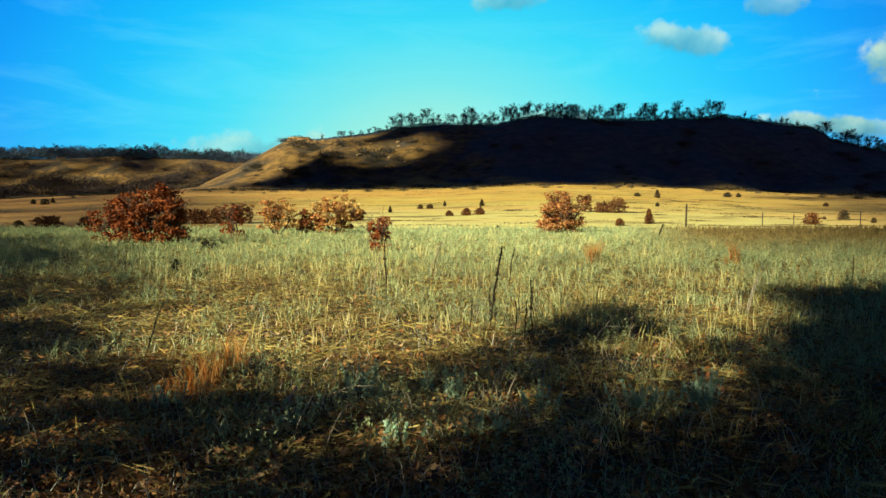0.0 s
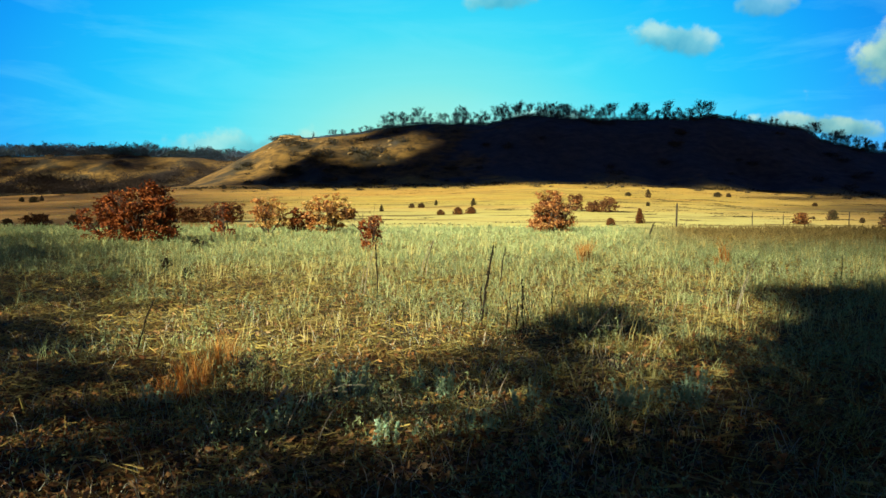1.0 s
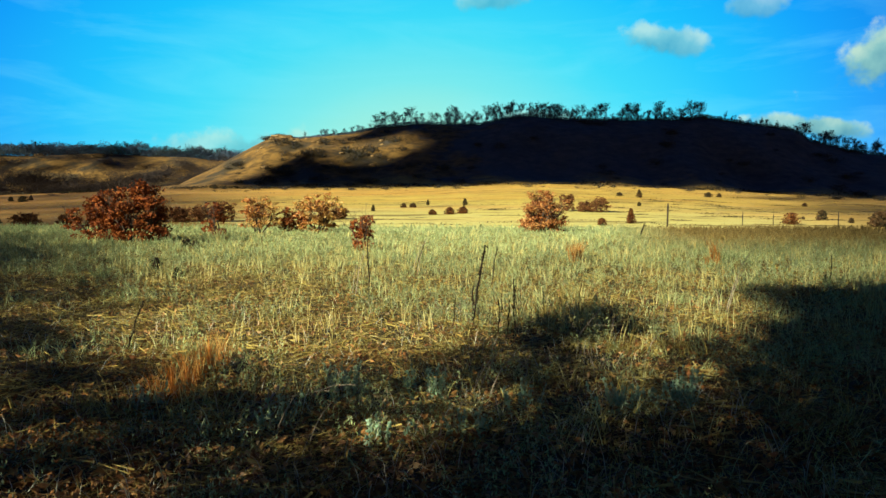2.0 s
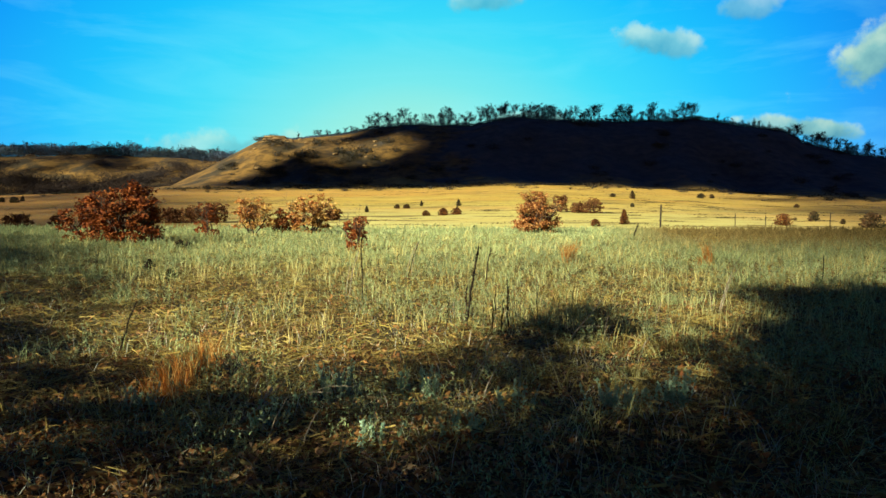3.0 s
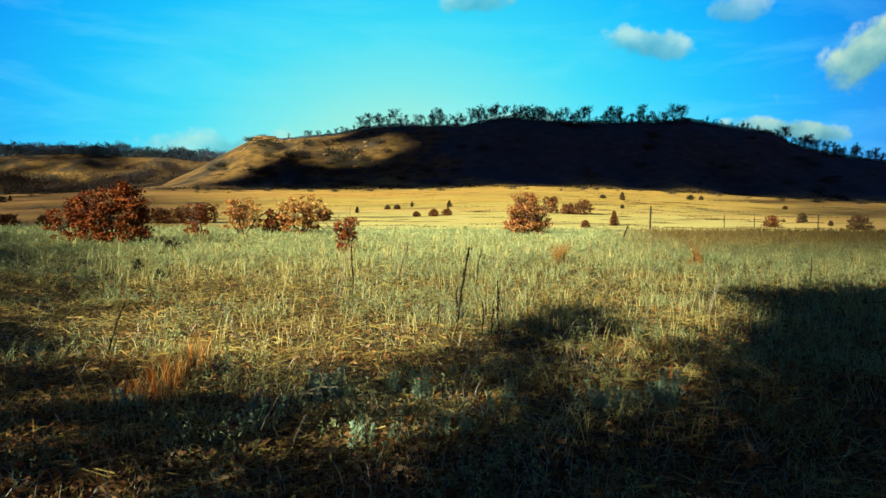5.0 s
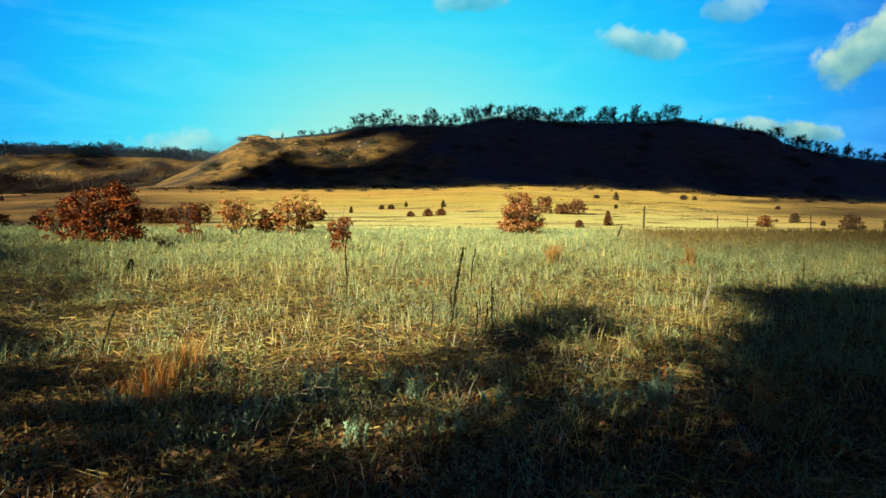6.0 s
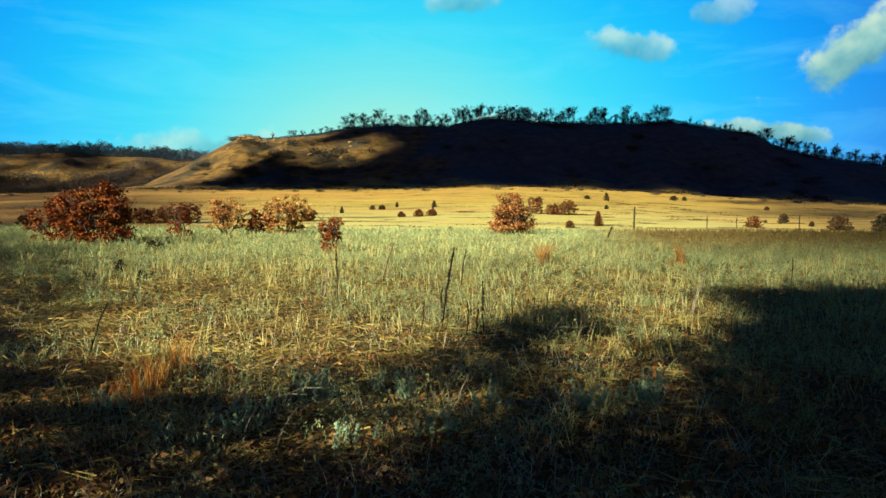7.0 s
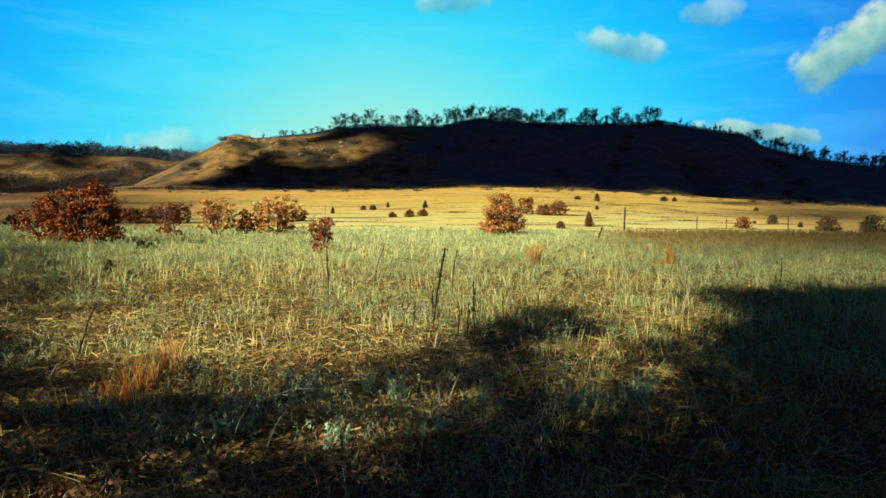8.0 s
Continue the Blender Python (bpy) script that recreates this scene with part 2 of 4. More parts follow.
MAT_BRUSH = blade_material("hill_brush", [(0.04, 0.034, 0.022), (0.07, 0.052, 0.03), (0.03, 0.028, 0.022)], CEDAR, 0.05, glow=0.1)
MAT_THICKET = blade_material("ridge_thicket", [(0.030, 0.024, 0.024), (0.050, 0.038, 0.034), (0.020, 0.018, 0.020)], [(0.07, 0.04, 0.022), (0.035, 0.028, 0.024)], 0.02, glow=0.1)
# twigs with the distant haze in both palettes
MAT_TWIG = blade_material("hazed_twigs", HAZE_TWIG, [(0.028, 0.042, 0.042), (0.05, 0.066, 0.062)], 0.05, glow=0.12)
MAT_BARK = bark_material("oak_bark", (0.03, 0.022, 0.016), (0.12, 0.09, 0.065))
# ridge bark, blued for haze like the twigs
MAT_GREYBARK = bark_material("hazed_ridge_bark", (0.022, 0.034, 0.050), (0.07, 0.085, 0.110), 4.0)
MAT_STALK = bark_material("dead_stalk", (0.016, 0.013, 0.009), (0.06, 0.046, 0.026), 40.0)
MAT_PALE = bark_material("bleached_wood", (0.22, 0.18, 0.12), (0.48, 0.40, 0.28), 30.0)
MAT_POST = bark_material("weathered_post", (0.018, 0.015, 0.011), (0.055, 0.042, 0.03), 9.0)
MAT_ROCK = rock_material()


# ================= mesh helpers =================
def mesh_object(name, verts, tris, mat, parent=None, label="", smooth=False):
    """One mesh object out of arrays of corners and triangles."""
    verts, tris = np.asarray(verts, np.float32), np.asarray(tris, np.int32)
    me = bpy.data.meshes.new(name)
    me.vertices.add(len(verts))
    me.vertices.foreach_set("co", verts.ravel())
    me.loops.add(tris.size)
    me.loops.foreach_set("vertex_index", tris.ravel())
    me.polygons.add(len(tris))
    me.polygons.foreach_set("loop_start", np.arange(0, tris.size, 3, dtype=np.int32))
    me.polygons.foreach_set("loop_total", np.full(len(tris), 3, np.int32))
    if smooth:
        me.polygons.foreach_set("use_smooth", np.ones(len(tris), bool))
    me.update(calc_edges=True)
    me.materials.append(mat)
    ob = new(name, me)
    ob.parent = parent
    return tagged(ob, label)


def thing(name, m, label, category, group="", kind=""):
    ob = new(name)
    ob.empty_display_size = 0.2
    ob.matrix_basis = m
    return tagged(ob, label, category, group, kind)


class Tubes:
    """Tapered round limbs gathered into one mesh."""

    def __init__(self, sides=5):
        self.v, self.t, self.sides = [], [], sides

    def add(self, points, radii):
        base, k = len(self.v), self.sides
        for i, p in enumerate(points):
            a = points[max(i - 1, 0)]
            b = points[min(i + 1, len(points) - 1)]
            d = (b - a).normalized()
            s = d.orthogonal().normalized()
            u = d.cross(s)
            for j in range(k):
                w = 2 * math.pi * j / k
                self.v.append(tuple(p + (s * math.cos(w) + u * math.sin(w)) * radii[i]))
        for i in range(len(points) - 1):
            for j in range(k):
                a, b = base + i * k + j, base + i * k + (j + 1) % k
                self.t += [(a, b, b + k), (a, b + k, a + k)]
        end = base + (len(points) - 1) * k
        self.t += [(end, end + j, end + j + 1) for j in range(1, k - 1)]
        self.t += [(base, base + j + 1, base + j) for j in range(1, k - 1)]

    def object(self, name, mat, parent, label=""):
        return mesh_object(name, self.v, self.t, mat, parent, label, smooth=True)


def grow(rng, tubes, p, way, length, r, level, tips, spread=0.7, lift=0.15, kids=(3, 4)):
    """A limb with bends, and its side limbs; tips collects where leaves can sit."""
    pts, radii, steps = [p.copy()], [r], 1 if level == 0 and tubes.sides < 5 else (3 if tubes.sides < 5 else 4)
    d = way.normalized()
    for i in range(steps):
        d = (d + Vector((rng.gauss(0, 0.16), rng.gauss(0, 0.16), rng.gauss(lift * 0.4, 0.10)))).normalized()
        p = p + d * length / steps
        pts.append(p.copy())
        radii.append(max(r * (1 - 0.62 * (i + 1) / steps), 0.004))
    tubes.add(pts, radii)
    if level <= 1:
        tips += [(q, d) for q in pts[1:]] + ([(pts[0].lerp(pts[1], 0.5), d)] if steps == 1 else [])
    if level == 0:
        return
    for k in range(rng.randint(*kids)):
        i = rng.randint(1 if level < 3 or steps < 4 else 2, steps)
        side = Vector((rng.gauss(0, 1), rng.gauss(0, 1), rng.gauss(0.25, 0.5))).normalized()
        grow(rng, tubes, pts[i], d * (1 - spread) + side * spread + Vector((0, 0, lift)), length * rng.uniform(0.5, 0.78), radii[i] * 0.7, level - 1, tips, spread, lift, kids)


def scatter_leaves(centres, size, flat=0.0, seed=0, aspect=0.6):
    """Small folded leaves: two triangles each, bent along the midrib."""
    rs = np.random.RandomState(seed)
    c = np.asarray(centres, np.float32)
    n = len(c)
    d = rs.normal(size=(n, 3))
    d[:, 2] *= 1 - flat
    d /= np.linalg.norm(d, axis=1, keepdims=True)
    s = np.cross(d, rs.normal(size=(n, 3)))
    s /= np.linalg.norm(s, axis=1, keepdims=True) + 1e-6
    up = np.cross(d, s)
    L = size * rs.uniform(0.6, 1.35, (n, 1))
    fold = rs.uniform(0.05, 0.3, (n, 1)) * L
    v = np.stack([c - d * L * 0.5, c + s * L * aspect * 0.5 + up * fold, c + d * L * 0.5, c - s * L * aspect * 0.5 + up * fold], 1).reshape(-1, 3)
    i = np.arange(n)[:, None] * 4
    t = np.concatenate([i + [[0, 1, 2]], i + [[0, 2, 3]]], 1).reshape(-1, 3)
    return v, t


def blades(x, y, z, height, width, lean, seed, curl=0.5, heading=None):
    """Tapered, bent blades of grass from arrays of feet."""
    rs = np.random.RandomState(seed)
    n = len(x)
    az = rs.uniform(0, 2 * np.pi, n) if heading is None else heading + rs.normal(0, 0.9, n)
    out = np.stack([np.cos(az), np.sin(az), np.zeros(n)], 1)
    face = rs.uniform(0, 2 * np.pi, n)
    side = np.stack([np.cos(face), np.sin(face), np.zeros(n)], 1) * (width / 2)[:, None]
    foot = np.stack([x, y, z], 1)
    up = np.array([[0, 0, 1.0]])
    bend = (lean * rs.uniform(0.3, 1.5, n))[:, None]
    h = height[:, None]
    mid = foot + up * h * 0.55 * np.sqrt(np.maximum(1 - bend ** 2 * 0.4, 0.1)) + out * h * bend * 0.35
    tip = mid + up * h * 0.45 * (1 - curl * np.minimum(bend, 1.4)) + out * h * bend * 0.55
    v = np.stack([foot - side, foot + side, mid - side * 0.7, mid + side * 0.7, tip], 1).reshape(-1, 3)
    i = np.arange(n)[:, None] * 5
    t = np.concatenate([i + [[0, 1, 3]], i + [[0, 3, 2]], i + [[2, 3, 4]]], 1).reshape(-1, 3)
    return v, t


# ================= the lie of the land =================
def wave(x, y, s, seed):
    """Smooth noise over the ground, about -1 to 1, features about s metres across."""
    rs = np.random.RandomState(seed)
    out = 0
    for k in range(9):
        a, f, ph = rs.uniform(0, 2 * np.pi), rs.uniform(0.6, 1.9) / s, rs.uniform(0, 6.28)
        out = out + np.sin((x * np.cos(a) + y * np.sin(a)) * f * 2 * np.pi + ph)
    return out / 4.2


HILL_U = [-0.60, -0.34, -0.294, -0.263, -0.232, -0.213, -0.194, -0.171, -0.110, -0.064, -0.018, 0.073, 0.111, 0.134, 0.195, 0.302, 0.348, 0.374, 0.401, 0.501, 0.515, 0.528, 0.599, 0.701, 1.1]
HILL_Z = [-5.0, 12.0, 20.9, 27.3, 33.7, 37.4, 37.7, 37.4, 40.0, 43.2, 45.0, 45.0, 48.4, 49.9, 47.6, 47.6, 47.9, 49.9, 48.2, 42.8, 40.6, 37.2, 31.4, 27.2, 22.0]
FAR_U = [-1.4, -0.676, -0.599, -0.538, -0.446, -0.332, -0.255, -0.171, 0.0, 0.8]
FAR_Z = [34.0, 38.7, 37.9, 38.7, 39.1, 36.7, 35.1, 30.4, 26.0, 22.0]


def ease(v):
    v = np.clip(v, 0, 1)
    return v * v * (3 - 2 * v)


def ground_z(x, y):
    """Height of the ground: a flat field, a plain that rises beyond its edge, a wooded hill and a farther ridge."""
    x, y = np.asarray(x, float), np.asarray(y, float)
    u = x / np.maximum(y, 40.0)
    base = np.interp(u, [-0.9, -0.6, -0.35, -0.07, 0.17, 0.32, 0.6, 0.9], [4.5, 5.6, 8.6, 9.2, 11.0, 9.8, 6.2, 3])
    field = -0.95 * ease((y - 58) / 18)
    plain = field + (base + 0.95) * np.interp(y, [76, 270, 600, 4000], [0, 1, 1.25, 2.0])
    z = plain + 0.05 * wave(x, y, 3.0, 5) * np.exp(-np.abs(y) / 60) + 0.15 * wave(x, y, 17.0, 6) * ease((y - 70) / 40)
    foot = 268 + 6 * wave(x, y * 0, 60.0, 9)
    crest = np.interp(u, HILL_U, HILL_Z)
    rough = ease((y - 275) / 40) * ease((470 - y) / 60)
    climb = np.clip((y - foot) / (380 - foot), 0, 1)
    hill = plain + (crest - plain) * (0.35 * climb + 0.65 * ease(climb)) * ease((640 - y) / 240)
    hill = hill + rough * (1 - climb ** 6) * (0.9 * wave(x, y * 0.45, 26.0, 11) + 0.3 * wave(x, y, 9.0, 12))
    far = np.interp(u, FAR_U, FAR_Z)
    climb2 = np.clip((y - 395) / 125, 0, 1)
    ridge = plain + (far - plain) * ease(climb2) * ease((1100 - y) / 500) + ease((y - 400) / 40) * (1 - climb2 ** 6) * 1.6 * wave(x, y * 0.5, 40.0, 14)
    return np.maximum(np.maximum(z, hill), np.where(y > 395, ridge, -99))


def gz(x, y):
    return float(ground_z(x, y))


def build_ground():
    inner = np.linspace(-48, 48, 400)
    az = np.radians(np.concatenate([inner, np.linspace(50, 310, 131)[1:-1]]))
    r = np.concatenate([np.geomspace(0.4, 60, 110), np.geomspace(60, 268, 70)[1:], np.linspace(268, 560, 130)[1:], np.geomspace(560, 4200, 26)[1:]])
    A, Rr = np.meshgrid(az, r)
    x, y = np.sin(A) * Rr, np.cos(A) * Rr
    z = ground_z(x, y)
    n, m = len(r), len(az)
    v = np.concatenate([np.stack([x, y, z], 2).reshape(-1, 3), [[0, 0, gz(0, 0)]]])
    i, j = np.meshgrid(np.arange(n - 1), np.arange(m), indexing="ij")
    a, b = i * m + j, i * m + (j + 1) % m
    t = np.stack([np.stack([a, a + m, b + m], 2), np.stack([a, b + m, b], 2)], 2).reshape(-1, 3)[:, ::-1]
    fan = np.stack([np.full(m, n * m), (np.arange(m) + 1) % m, np.arange(m)], 1)
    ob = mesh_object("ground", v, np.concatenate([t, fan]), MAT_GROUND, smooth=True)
    tagged(ob, "dry prairie ground rising to a wooded hill", "ground", kind="structure")


build_ground()


# ================= woody plants =================
def oak_shrub(name, x, y, h, w, seed, leaves, size, mat, label, group, stems=4, bare=0.0, category="shrub", low=0.06, tight=62, lobes=0.16, taper=0.0):
    """A many-stemmed bushy oak: trunk, limbs, and a ragged crown of single leaves."""
    rng = random.Random(seed)
    ob = thing(name, pose(x, y, gz(x, y)), label, category, group)
    wood, tips = Tubes(5), []
    level = 2 if category == "tree" and h > 8 else 3
    for k in range(stems):
        a = 2 * math.pi * (k + rng.random() * 0.6) / stems
        way = Vector((math.cos(a) * w * 0.30, math.sin(a) * w * 0.30, h * 0.42))
        grow(rng, wood, Vector((math.cos(a) * 0.05, math.sin(a) * 0.05, -0.08)), way, h * 0.62, 0.02 + (0.022 if level == 3 else 0.012) * h, level, tips, 0.62, 0.18)
    wood.object("trunk", MAT_BARK, ob, "dark crooked branching stems")
    rs = np.random.RandomState(seed)
    clumps = []
    n = max(min(110, leaves // 12), int(leaves / (1.5 * tight)))
    zf = low + (0.97 - low) * rs.rand(n) ** 1.15
    prof = np.where(zf > 0.32, np.sqrt(np.maximum(1 - ((zf - 0.32) / 0.70) ** 2, 0.02)), 0.80 + 0.2 * zf / 0.32)
    az = rs.uniform(0, 2 * np.pi, n)
    lobe = 1 + lobes * np.sin(3 * az + seed) + 0.85 * lobes * np.sin(5 * az + 9 * zf + seed * 2) + rs.normal(0, 0.11, n)
    rad = 0.5 * w * prof * (1 - taper * zf) * lobe * rs.rand(n) ** 0.33
    clumps = np.stack([np.cos(az) * rad, np.sin(az) * rad, h * zf * (1 + 0.10 * np.sin(2 * az + seed) + rs.normal(0, 0.05, n))], 1)
    limb = np.array([tuple(q) for q, d in tips])
    fits = (np.hypot(limb[:, 0], limb[:, 1]) < 0.52 * w) & (limb[:, 2] < 1.02 * h) & (limb[:, 2] > low * h)
    if fits.sum() > 8:
        swap = rs.rand(n) < 0.3
        clumps[swap] = limb[fits][rs.randint(0, fits.sum(), swap.sum())]
    spread = w * 0.036 + 0.03
    pick = clumps[rs.randint(0, n, leaves)] + rs.normal(0, 1, (leaves, 3)) * [spread, spread, spread * 0.55]
    pick[:, 2] = np.maximum(pick[:, 2], 0.03)
    v, t = scatter_leaves(pick, size, 0.3, seed)
    mesh_object("crown", v, t, mat, ob)
    return ob


def bare_tree(name, seed, h, label, group, twigs):
    """A leafless oak: crooked leaders with limbs all the way up, and an airy oval crown of fine twigs."""
    rng = random.Random(seed)
    ob = thing(name, pose(0, 0, 0), label, "tree", group)
    wood, tips = Tubes(3), []
    for k in range(rng.choice((1, 1, 2, 2))):
        foot = Vector((rng.gauss(0, 0.10 * h), rng.gauss(0, 0.10 * h), -0.6))
        lead, n = [foot], 6
        tall = h * rng.uniform(0.72, 0.92)
        for i in range(n):
            lead.append(lead[-1] + Vector((rng.gauss(0, 0.035) * h, rng.gauss(0, 0.035) * h, (tall + 0.6) / n)))
        wood.add(lead, [0.016 * h * (1 - 0.8 * i / n) for i in range(n + 1)])
        for j in range(rng.randint(7, 10)):
            f = rng.uniform(0.22, 0.98)
            i = min(int(f * n), n - 1)
            at = lead[i].lerp(lead[i + 1], f * n - i)
            a, reach = rng.uniform(0, 6.283), 0.30 * h * math.sqrt(max(0.10, 1 - ((f - 0.55) / 0.55) ** 2)) * rng.uniform(0.6, 1.15)
            grow(rng, wood, at, Vector((math.cos(a), math.sin(a), rng.uniform(0.4, 1.0))), reach, 0.005 * h, 1, tips, 0.6, 0.12, (3, 4))
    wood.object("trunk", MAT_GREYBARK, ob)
    rs = np.random.RandomState(seed)
    p = np.array([tuple(q) for q, d in tips])
    pick = p[rs.randint(0, len(p), twigs)] + rs.normal(0, 0.035 * h, (twigs, 3))
    v, t = scatter_leaves(pick, 0.095 * h, -0.4, seed, 0.08)
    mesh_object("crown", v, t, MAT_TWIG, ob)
    return ob


def cedar(name, x, y, h, w, seed, label, group, cone=0.6, category="shrub", rusty=False):
    """A dense small red cedar: stem and a shaggy crown down to the ground."""
    ob = thing(name, pose(x, y, gz(x, y)), label, category, group)
    wood = Tubes(5)
    wood.add([Vector((0, 0, -0.1)), Vector((0.02, 0, h * 0.5)), Vector((0, 0.02, h * 0.92))], [0.05 * h, 0.03 * h, 0.008 * h])
    wood.object("trunk", MAT_BARK, ob)
    rs = np.random.RandomState(seed)
    n = 900 if h > 0.6 else 260
    zz = rs.rand(n) ** 1.1
    prof = (1 - zz) ** cone * (0.55 + 0.45 * np.minimum(zz * 5, 1))
    a = rs.uniform(0, 6.283, n)
    rr = w * 0.5 * prof * np.sqrt(rs.rand(n)) * (1 + 0.28 * np.sin(a * 3 + seed) + 0.2 * np.sin(zz * 17 + a * 2))
    c = np.stack([np.cos(a) * rr, np.sin(a) * rr, 0.03 + zz * h], 1)
    v, t = scatter_leaves(c, 0.16 * max(w, h) ** 0.7, 0.2, seed, 0.45)
    mesh_object("crown", v, t, MAT_RUSTY if rusty else MAT_CEDAR, ob)
    return ob


SHRUBS = "shrubs on the field"
oak_shrub("oak_shrub", -13.2, 33.6, 2.6, 3.1, 3, 8000, 0.14, MAT_OAK, "large rust-red oak shrub in dry leaf, grey grass round its foot", SHRUBS, 6, taper=0.2)
oak_shrub("oak_shrub", -15.25, 34.7, 2.1, 2.7, 4, 5000, 0.14, MAT_OAK, "low rust-brown oak shrub beside a taller one", SHRUBS, 4)
oak_shrub("oak_shrub", -11.8, 41.4, 1.85, 1.25, 5, 1100, 0.14, MAT_OAK, "small red-brown oak shrub in the grass", SHRUBS, 3)
oak_shrub("oak_shrub", -10.45, 46.2, 2.15, 2.6, 6, 2300, 0.14, MAT_TAWNY, "tawny half-bare oak shrub with crooked stems", SHRUBS, 5, low=0.22)
oak_shrub("oak_shrub", -7.0, 47.2, 2.45, 2.75, 7, 4600, 0.15, MAT_TAWNY, "golden-brown oak shrub, bushy to the ground", SHRUBS, 5)
oak_shrub("oak_shrub", -8.65, 47.2, 1.5, 1.7, 8, 1700, 0.14, MAT_OAK, "dark red-brown low oak shrub between two taller ones", SHRUBS, 4)
oak_shrub("oak_sapling", -2.42, 28.2, 1.38, 0.85, 9, 1200, 0.11, MAT_OAK, "thin orange-brown oak sapling in tall grass", SHRUBS, 3, category="sapling", low=0.02, tight=16)
oak_shrub("oak_tree", 8.0, 50.0, 2.65, 3.5, 21, 8500, 0.14, MAT_TANOAK, "round rust-brown oak tree at the field's edge", SHRUBS, 7, category="tree", low=0.03, tight=36, lobes=0.05, taper=0.72)

BUSHES = "bushes on the golden plain"
for i, (x, y, h, w) in enumerate([(-45.34, 83.8, 1.49, 3.24), (-41.38, 85.2, 1.58, 1.71), (-30.67, 92.0, 1.78, 2.84), (-28.17, 91.9, 2.06, 3.2),
                                  (-25.59, 92.8, 2.22, 3.01), (-33.4, 92.4, 1.6, 2.4), (-11.62, 98.3, 1.52, 2.13), (21.99, 113.7, 2.5, 2.3), (24.4, 112.3, 1.55, 2.2), (26.4, 111.1, 2.15, 2.9)]):
    oak_shrub("bush", x, y, h, w, 20 + i, 2900, 0.19, MAT_RUSTOAK, "dull red-brown bush on pale dry grass", BUSHES, 3, tight=12, lobes=0.07)
CEDARS = "cedars on the golden plain"
for i, (x, y, h, w) in enumerate([(25.44, 90.5, 1.82, 1.26), (20.94, 86.8, 0.87, 1.21), (46.36, 92.0, 1.42, 2.27), (57.38, 104.8, 1.3, 1.62), (53.99, 103.7, 0.4, 0.72),
                                  # the pair near (-3, 127) are stand-ins for two dark grazing animals
                                  (81.03, 155.1, 0.72, 1.2), (56.72, 96.4, 0.67, 0.74), (-8.42, 116.7, 0.99, 0.72), (-3.9, 127.0, 0.74, 1.15), (-2.24, 126.7, 0.76, 1.4),
                                  (0.31, 135.2, 0.94, 0.63), (6.89, 130.2, 1.11, 1.11), (6.27, 122.0, 0.57, 0.57), (0.9, 106.3, 0.74, 1.23), (3.46, 107.2, 0.99, 1.66),
                                  (5.42, 107.0, 0.91, 1.65), (6.24, 82.9, 0.38, 0.51)]):
    red = i in (0, 1, 2, 13, 14, 15)
    cedar("bush" if red else "cedar", x, y, h, w, 40 + i, "small rusty-brown bush on pale dry grass" if red else "small dark cedar on pale dry grass", CEDARS, 0.35 if w > h else 0.6, rusty=red)
for i, (x, y, h, w) in enumerate([(50.01, 171.2, 1.85, 1.59), (38.61, 132.1, 0.71, 0.82), (56.31, 89.6, 1.8, 3.12), (61.26, 88.0, 2.1, 3.6), (46.18, 174.1, 0.81, 1.61),
                                  (55.14, 101.7, 0.47, 0.71), (-98.52, 181.2, 1.4, 2.52), (-102.98, 184.2, 1.14, 1.42), (-102.17, 192.0, 1.34, 1.19), (-50.98, 88.0, 0.82, 1.36),
                                  (73.59, 189.7, 1.17, 2.35), (78.15, 193.8, 1.05, 1.5)]):
    cedar("cedar", x, y, h, w, 70 + i, "small dark cedar on pale dry grass", CEDARS, 0.35 if w > h else 0.6)


# ---- trees along the ridges
def ridge_trees():
    rng = random.Random(77)
    kinds = [bare_tree("ridge_tree", 300 + k, 7.2 + 0.42 * k, "leafless dark oak on the hill's crest", "trees along the ridge", 470) for k in range(8)]
    used = set()

    def stand(x, y, s):
        k = rng.randrange(8)
        m = pose(x, y, gz(x, y), 0, 0, rng.uniform(0, 360)) @ Matrix.Diagonal((s, s, s, 1))
        if k in used:
            ob = copy_thing(kinds[k], m)
            ob.matrix_basis = m
        else:
            kinds[k].matrix_basis = m
            used.add(k)
    # main hill: an open line of trees, thin at the western shoulder
    u = -0.165
    while u < 0.72:
        y = rng.uniform(371, 396)
        s = rng.choice((0.6, 0.75, 0.85, 0.9, 0.95, 1.0, 1.0)) * rng.uniform(0.9, 1.1)
        if u < -0.07:
            s *= 0.42
        if u > 0.375:
            s *= 0.5 if u < 0.505 else 0.9
        stand(u * y, y, s)
        u += rng.choice((0.003, 0.004, 0.005, 0.006, 0.007, 0.013)) * (1.0 if u < -0.07 else 0.6 if u > 0.505 else 0.72)
    # the far ridge: a close wood
    u = -0.66
    while u < -0.22:
        y = rng.uniform(508, 545)
        stand(u * y, y, rng.uniform(0.75, 1.0) * (1 + 0.12 * math.sin(u * 60)))
        u += rng.uniform(0.002, 0.0055)


